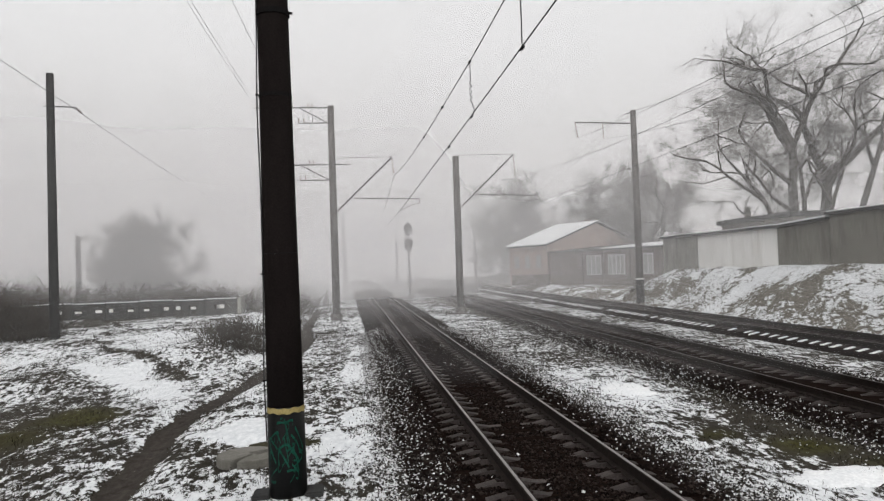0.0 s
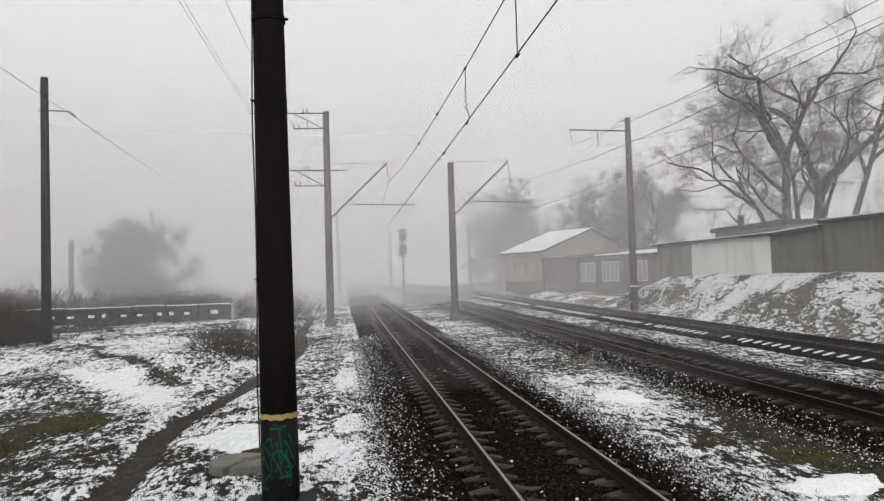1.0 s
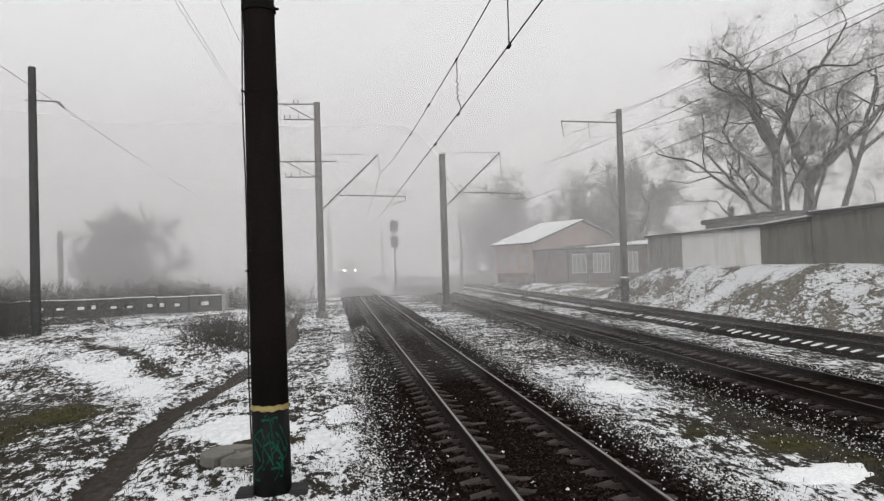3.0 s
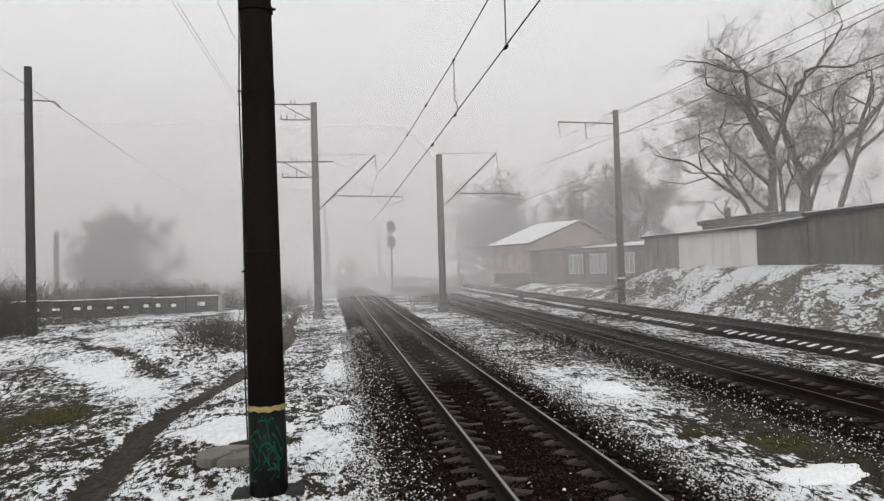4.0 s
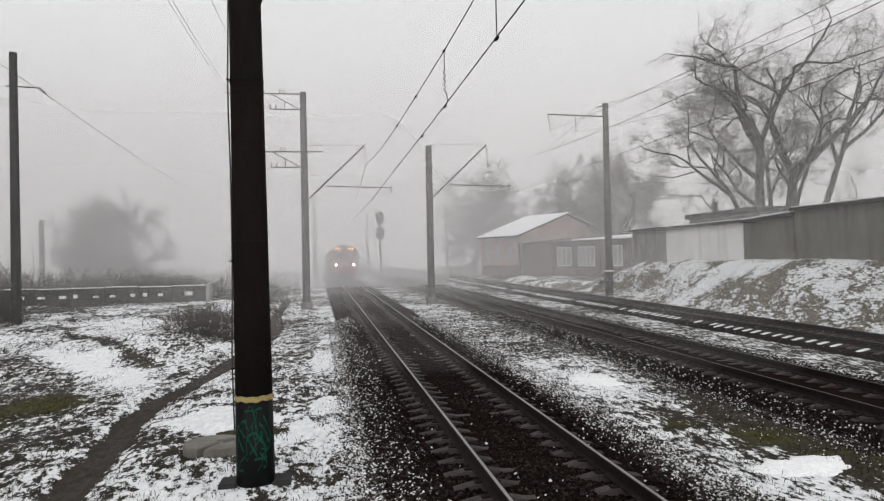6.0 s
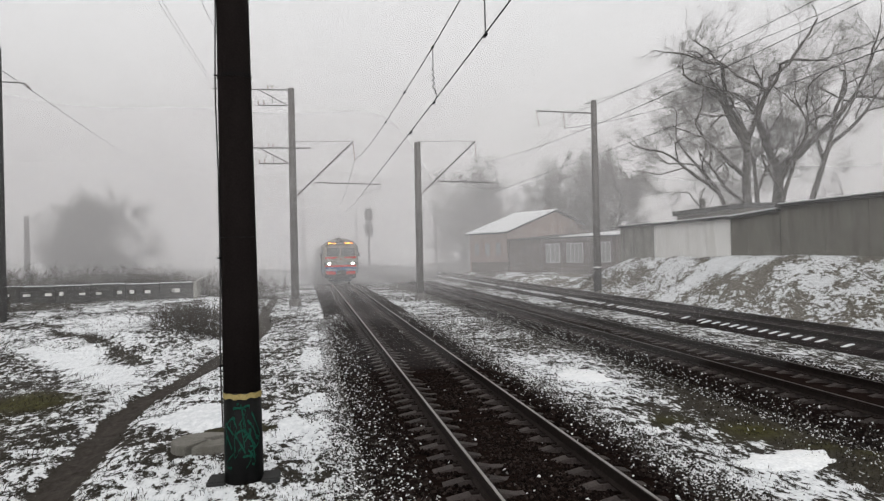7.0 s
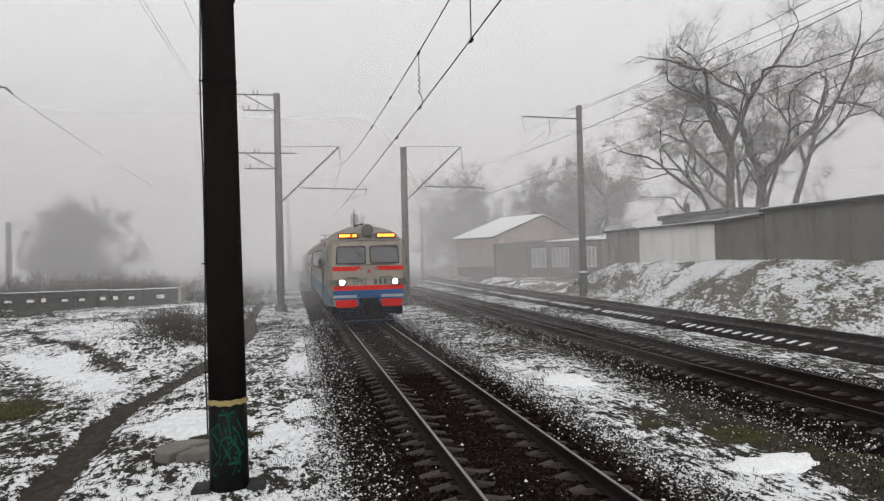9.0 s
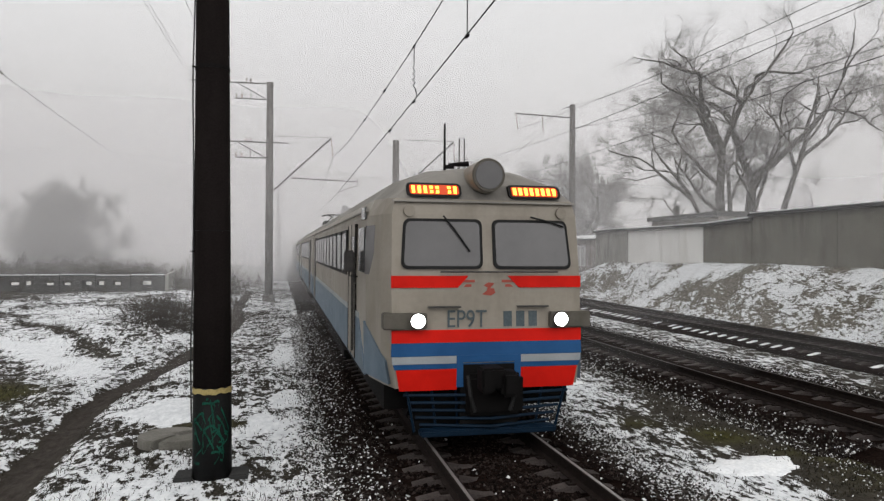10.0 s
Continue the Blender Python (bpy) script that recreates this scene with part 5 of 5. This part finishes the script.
    # front
    for a, b, c, d, m, lab in ((1.40, 1.57, 1.33, 1.33, RED, "red stripe"), (1.222, 1.396, 1.335, 1.33, BLUE, "blue stripe"), (1.05, 1.116, 1.29, 1.31, BLUE, "thin blue stripe")):
        part("front_stripe", slab([(-c, a), (c, a), (d, b), (-d, b)]), m, t, lab)
    for s in (-1, 1):
        part("front_stripe", slab([(s * 0.35, 1.12), (s * 1.32, 1.12), (s * 1.325, 1.218), (s * 0.35, 1.218)]), PALE_STRIPE, t, "pale stripe")
        part("front_stripe", slab([(s * 0.43, 2.13), (s * 1.335, 2.13), (s * 1.335, 2.29), (s * 0.28, 2.29)]), RED, t, "red stripe with a slanted end")
        for i in range(2):
            part("emblem_wing", slab([(s * (0.19 + 0.05 * i), 2.20 - 0.06 * i), (s * (0.37 - 0.02 * i), 2.20 - 0.06 * i), (s * (0.33 - 0.02 * i), 2.235 - 0.06 * i), (s * (0.19 + 0.05 * i), 2.235 - 0.06 * i)], 0.006), FADED_RED, t)
        part("bumper_panel", slab([(s * 0.44, 0.765), (s * 1.22, 0.765), (s * 1.27, 1.045), (s * 0.44, 1.045)], 0.02), RED, t, "red lower panel")
        scr = round_outline(0.075, 1.205, 2.38, 3.06, 0.09, 0.07)
        scr = scr if s > 0 else [(-x, z) for x, z in reversed(scr)]
        fr = part("windscreen_frame", slab(scr, 0.018), RUBBER, t, "black rubber windscreen seal")
        inn = round_outline(0.115, 1.165, 2.42, 3.02, 0.07, 0.07)
        inn = inn if s > 0 else [(-x, z) for x, z in reversed(inn)]
        part("windscreen", slab(inn, 0.024), GLASS_DARK, fr, "grey misted windscreen")
        wx = 0.62 if s < 0 else 1.02
        part("wiper", Form().tube([(s * wx + (0.0 if s < 0 else 0), face_y(3.1) - 0.06, 3.10), (s * (wx - 0.14), face_y(2.95) - 0.06, 2.93), (s * (wx - 0.36), face_y(2.6) - 0.05, 2.62)] if s < 0 else [(0.62, face_y(3.1) - 0.06, 3.10), (0.92, face_y(3.05) - 0.06, 3.03), (1.10, face_y(3.0) - 0.06, 2.97)], 0.013, n=6), RUBBER, t, "windscreen wiper")
        ho = part("headlamp_housing", Form().box(*sorted((s * 0.86, s * 1.45)), -0.10, 0.10, 1.585, 1.80), HOUSING, t, "grey headlamp housing", bevel=0.015)
        part("headlamp_rim", Form().tube([(s * 0.995, -0.155, 1.70), (s * 0.995, -0.12, 1.70)], 0.105, n=20), UNDER, ho)
        part("headlamp_lens", Form().tube([(s * 0.995, -0.170, 1.70), (s * 0.995, -0.15, 1.70)], 0.092, n=20), LAMP, ho, "glaring white headlamp")
        part("marker_lamp", Form().tube([(s * 1.08, face_y(3.17) - 0.05, 3.16), (s * 1.08, face_y(3.17) + 0.02, 3.16)], 0.075, n=16), CREAM, t, "unlit marker lamp")
        bx0, bx1 = sorted((s * 0.34, s * 1.10))
        db = part("destination_board", slab(round_outline(bx0, bx1, 3.36, 3.56, 0.06), 0.05), RUBBER, t, "dark board with an amber matrix text")
        part("matrix_field", slab(round_outline(bx0 + 0.04, bx1 - 0.04, 3.39, 3.53, 0.03), 0.054), GLOWBACK, db, "dim amber field")
        rng = random.Random(3 + s)
        for i in range(8):
            if s < 0 and i in (5,):
                continue
            x = bx0 + 0.09 + i * 0.083
            pieces = ((3.41, 3.51),) if s > 0 or i in (0, 1, 2, 7) else ((3.41, 3.45), (3.475, 3.51))
            for za, zb in pieces:
                part("matrix_mark", slab([(x - 0.021, za), (x + 0.021, za), (x + 0.021, zb), (x - 0.021, zb)], 0.060), AMBER_HOT, db, "amber text mark")
        part("mirror_arm", Form().tube([(s * 1.55, 2.1, 2.20), (s * 1.70, 2.0, 2.22), (s * 1.70, 2.0, 2.60)], 0.012, n=6), RUBBER, t)
        part("mirror", Form().box(*sorted((s * 1.63, s * 1.79)), 1.97, 2.04, 2.28, 2.62), STEEL, t, "side mirror", bevel=0.02)
        cabw = part("cab_side_frame", Form().add([(s * 1.43, 0.42, 2.28), (s * 1.575, 1.0, 2.28), (s * 1.56, 1.0, 2.98), (s * 1.42, 0.50, 2.98), (s * 1.35, 0.45, 2.28), (s * 1.5, 1.03, 2.28), (s * 1.5, 1.03, 2.98), (s * 1.35, 0.53, 2.98)],
             [(0, 1, 2, 3), (7, 6, 5, 4), (0, 4, 5, 1), (1, 5, 6, 2), (2, 6, 7, 3), (3, 7, 4, 0)]), GLASS_DARK, t, "cab side window")
        part("cab_side_pane", Form().box(*sorted((s * 1.565, s * 1.583)), 1.06, 1.80, 2.3, 2.96), SIDE_GLASS, cabw)
        part("top_window", Form().box(*sorted((s * 1.54, s * 1.566)), 1.1, 1.55, 3.08, 3.26), SIDE_GLASS, t)
        part("cab_flank", Form().add([(s * 1.36, 0.03, 0.85), (s * 1.57, 1.02, 0.85), (s * 1.585, 1.02, 1.6), (s * 1.40, 0.10, 1.15), (s * 1.30, 0.12, 0.85), (s * 1.5, 1.02, 0.85), (s * 1.5, 1.02, 1.6), (s * 1.33, 0.16, 1.15)],
             [(0, 1, 2, 3), (7, 6, 5, 4), (0, 4, 5, 1), (1, 5, 6, 2), (2, 6, 7, 3), (3, 7, 4, 0)]), PALE_BLUE, t, "pale blue cab flank")
    part("visor_lip", slab([(-1.3, 3.285), (1.3, 3.285), (1.3, 3.31), (-1.3, 3.31)], 0.035), CAR_ROOF, t)
    part("grab_rail", Form().tube([(-0.68, -0.06, 2.345), (0.98, -0.06, 2.345)], 0.012, n=6), STEEL, t)
    for s in (-1, 1):
        part("access_step", Form().box(s * 0.62 - 0.22, s * 0.62 + 0.22, -0.09, 0.0, 1.865, 1.885), STEEL, t)
    spot = part("roof_lamp", Form().tube([(0, 0.02, 3.66), (0, 0.30, 3.66), (0, 0.75, 3.66)], 0.235, 0.22, 24), CREAM, t, "round roof searchlight, unlit")
    part("lamp_rim", Form().tube([(0, -0.01, 3.66), (0, 0.05, 3.66)], 0.225, 0.235, 24), HOUSING, spot)
    part("lamp_glass", Form().tube([(0, -0.02, 3.66), (0, 0.0, 3.66)], 0.19, 0.2, 24), GLASS_DARK, spot)
    part("emblem", slab([(-0.09, 2.04), (0.03, 2.02), (0.10, 2.06), (0.075, 2.12), (0.02, 2.12), (0.085, 2.19), (0.0, 2.2), (-0.07, 2.16), (-0.01, 2.13), (-0.02, 2.09)], 0.006), FADED_RED, t, "faded red emblem")
    for x in (0.27, 0.45, 0.63):
        part("number_bar", slab([(x - 0.06, 1.60), (x + 0.06, 1.60), (x + 0.06, 1.81), (x - 0.06, 1.81)], 0.005), GREY_TEXT, t)
    cu = bpy.data.curves.new("lettering", "FONT")
    cu.body, cu.size, cu.extrude, cu.align_x = "EP9T", 0.335, 0.003, "CENTER"
    tx = new("lettering", cu)
    bpy.context.view_layer.update()
    me = bpy.data.meshes.new_from_object(tx.evaluated_get(bpy.context.evaluated_depsgraph_get()))
    bpy.data.objects.remove(tx)
    me.materials.clear()
    me.materials.append(GREY_TEXT)
    letters = new("lettering", me)
    letters.parent, letters.matrix_basis = t, pose(-0.31, face_y(1.7) - 0.012, 1.60, 90, 0, 0) @ Matrix.Diagonal((0.80, 1, 1, 1))
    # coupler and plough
    # No hollow here: the recess's shade is put into a solid block's black.
    part("recess_shade_block", Form().box(-0.40, 0.40, -0.065, 0.3, 0.30, 1.10), UNDER, t, "solid block, black for the shade of the coupler recess")
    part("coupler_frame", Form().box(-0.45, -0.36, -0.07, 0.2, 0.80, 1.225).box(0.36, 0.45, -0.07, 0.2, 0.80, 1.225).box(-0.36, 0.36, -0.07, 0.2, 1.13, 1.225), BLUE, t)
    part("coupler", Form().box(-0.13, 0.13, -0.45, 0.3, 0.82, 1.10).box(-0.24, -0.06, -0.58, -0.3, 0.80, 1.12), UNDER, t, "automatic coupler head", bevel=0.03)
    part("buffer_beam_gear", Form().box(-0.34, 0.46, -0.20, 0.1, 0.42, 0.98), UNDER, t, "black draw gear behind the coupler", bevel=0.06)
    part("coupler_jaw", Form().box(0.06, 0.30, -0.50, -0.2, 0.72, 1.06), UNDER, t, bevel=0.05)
    # Black plate put where only shade lies behind the plough bars.
    part("shade_plate", Form().box(-1.02, 0.35, 0.12, 0.16, 0.14, 0.80), UNDER, t, "black plate standing in for shade behind the plough bars")
    for hx in (-0.3, 0.3):
        part("air_hose", Form().tube([(hx, -0.1, 0.95), (hx, -0.25, 0.7), (hx * 0.8, -0.25, 0.5)], 0.03, n=8), RUBBER, t)
    for i in range(5):
        z = 0.70 - 0.105 * i
        w = 1.16 - 0.06 * i
        part("plough_bar", Form().tube([(-w, 0.02 + 0.02 * i, z), (0, -0.16, z), (w, 0.02 + 0.02 * i, z)], 0.022, n=6), COW_BLUE, t)
    for x in (-1.0, -0.7, -0.4, 0.4, 0.7, 1.0):
        part("plough_post", Form().tube([(x * 1.12, 0.0, 0.78), (x, 0.06, 0.2)], 0.02, n=6), COW_BLUE, t)
    part("plough_foot", Form().box(-0.95, 0.95, -0.14, 0.06, 0.16, 0.25), COW_BLUE, t, "dark blue plough foot", bevel=0.02)
    # roof fittings
    part("antenna", Form().tube([(-0.42, 0.9, 3.8), (-0.42, 0.9, 4.5)], 0.022, 0.015, 6), UNDER, t, "black aerial")
    part("antenna", Form().tube([(-0.42, 0.9, 3.86), (-0.28, 0.9, 3.86)], 0.03, n=6), UNDER, t)
    part("antenna", Form().tube([(-0.1, 1.3, 3.88), (-0.1, 1.3, 4.35), (-0.02, 1.3, 4.35), (-0.02, 1.3, 3.88)], 0.012, n=6), STEEL, t, "loop aerial")
    part("horn", Form().tube([(-0.34, 1.0, 3.90), (-0.04, 0.95, 3.92)], 0.025, 0.04, 8), UNDER, t, "roof horn")
    for px in (-0.7, 0.7):
        part("pantograph_rod", Form().tube([(px, 26.0, 3.95), (px * 0.7, 24.6, 4.15), (px * 0.8, 26.2, 4.3)], 0.03, n=6), UNDER, t)
    part("pantograph_pan", Form().tube([(-0.9, 26.2, 4.26), (-0.6, 26.2, 4.33), (0.6, 26.2, 4.33), (0.9, 26.2, 4.26)], 0.03, n=6), UNDER, t)
    part("pantograph_frame", Form().box(-0.8, 0.8, 25.4, 27.2, 3.86, 4.0), UNDER, t)
    return t


GLOWBACK = glow("dim_amber_field", (0.60, 0.06, 0.003), 0.12)
train = build_train()


# ---- banks of mist ----
def mist_bank(radius, thick, least):
    """A curved, upright veil of mist across the line."""
    f = Form()
    n, high, top = 64, 0.34 * radius + 4, 0.85 * radius + 12
    zs = (-0.6, 1.0, 0.25 * high, 0.5 * high, 0.75 * high, high, top)
    for z in zs:
        f.v += [(2 + radius * math.sin(a), -2 + radius * math.cos(a), z) for a in (radians(-80 + 160 * i / n) for i in range(n + 1))]
    f.f = [(r * (n + 1) + i, r * (n + 1) + i + 1, (r + 1) * (n + 1) + i + 1, (r + 1) * (n + 1) + i) for r in range(len(zs) - 1) for i in range(n)]
    ob = part("mist_bank", f, mist_material("mist", thick, least, 0.35, high), smooth=True)
    return tagged(ob, "pale drifting bank of mist across the tracks", "mist", "mist banks", "stuff")


for mr, mt, ml in ((19, 0.045, 0.01), (30, 0.07, 0.03), (42, 0.12, 0.06), (54, 0.20, 0.04), (68, 0.33, 0.02), (92, 0.55, 0.02), (170, 0.95, 0.27)):
    mist_bank(mr, mt, ml)


# ---- motion ----
SPEED, LAST = 17.7, 9.4


def motions():
    walk(train, [(t, pose(TRACKS[0] - 0.02, 0, 0) @ TRACK_LIE @ pose(0, LAST + SPEED * (10 - t), 0)) for t in (0, 2.5, 5, 7.5, 10)])
    for w, y in WHEELS:
        walk(w, [(k / 30, pose(0, y, 0.45, math.degrees(SPEED * k / 30 / 0.45), 0, 0)) for k in range(301)])


motions()
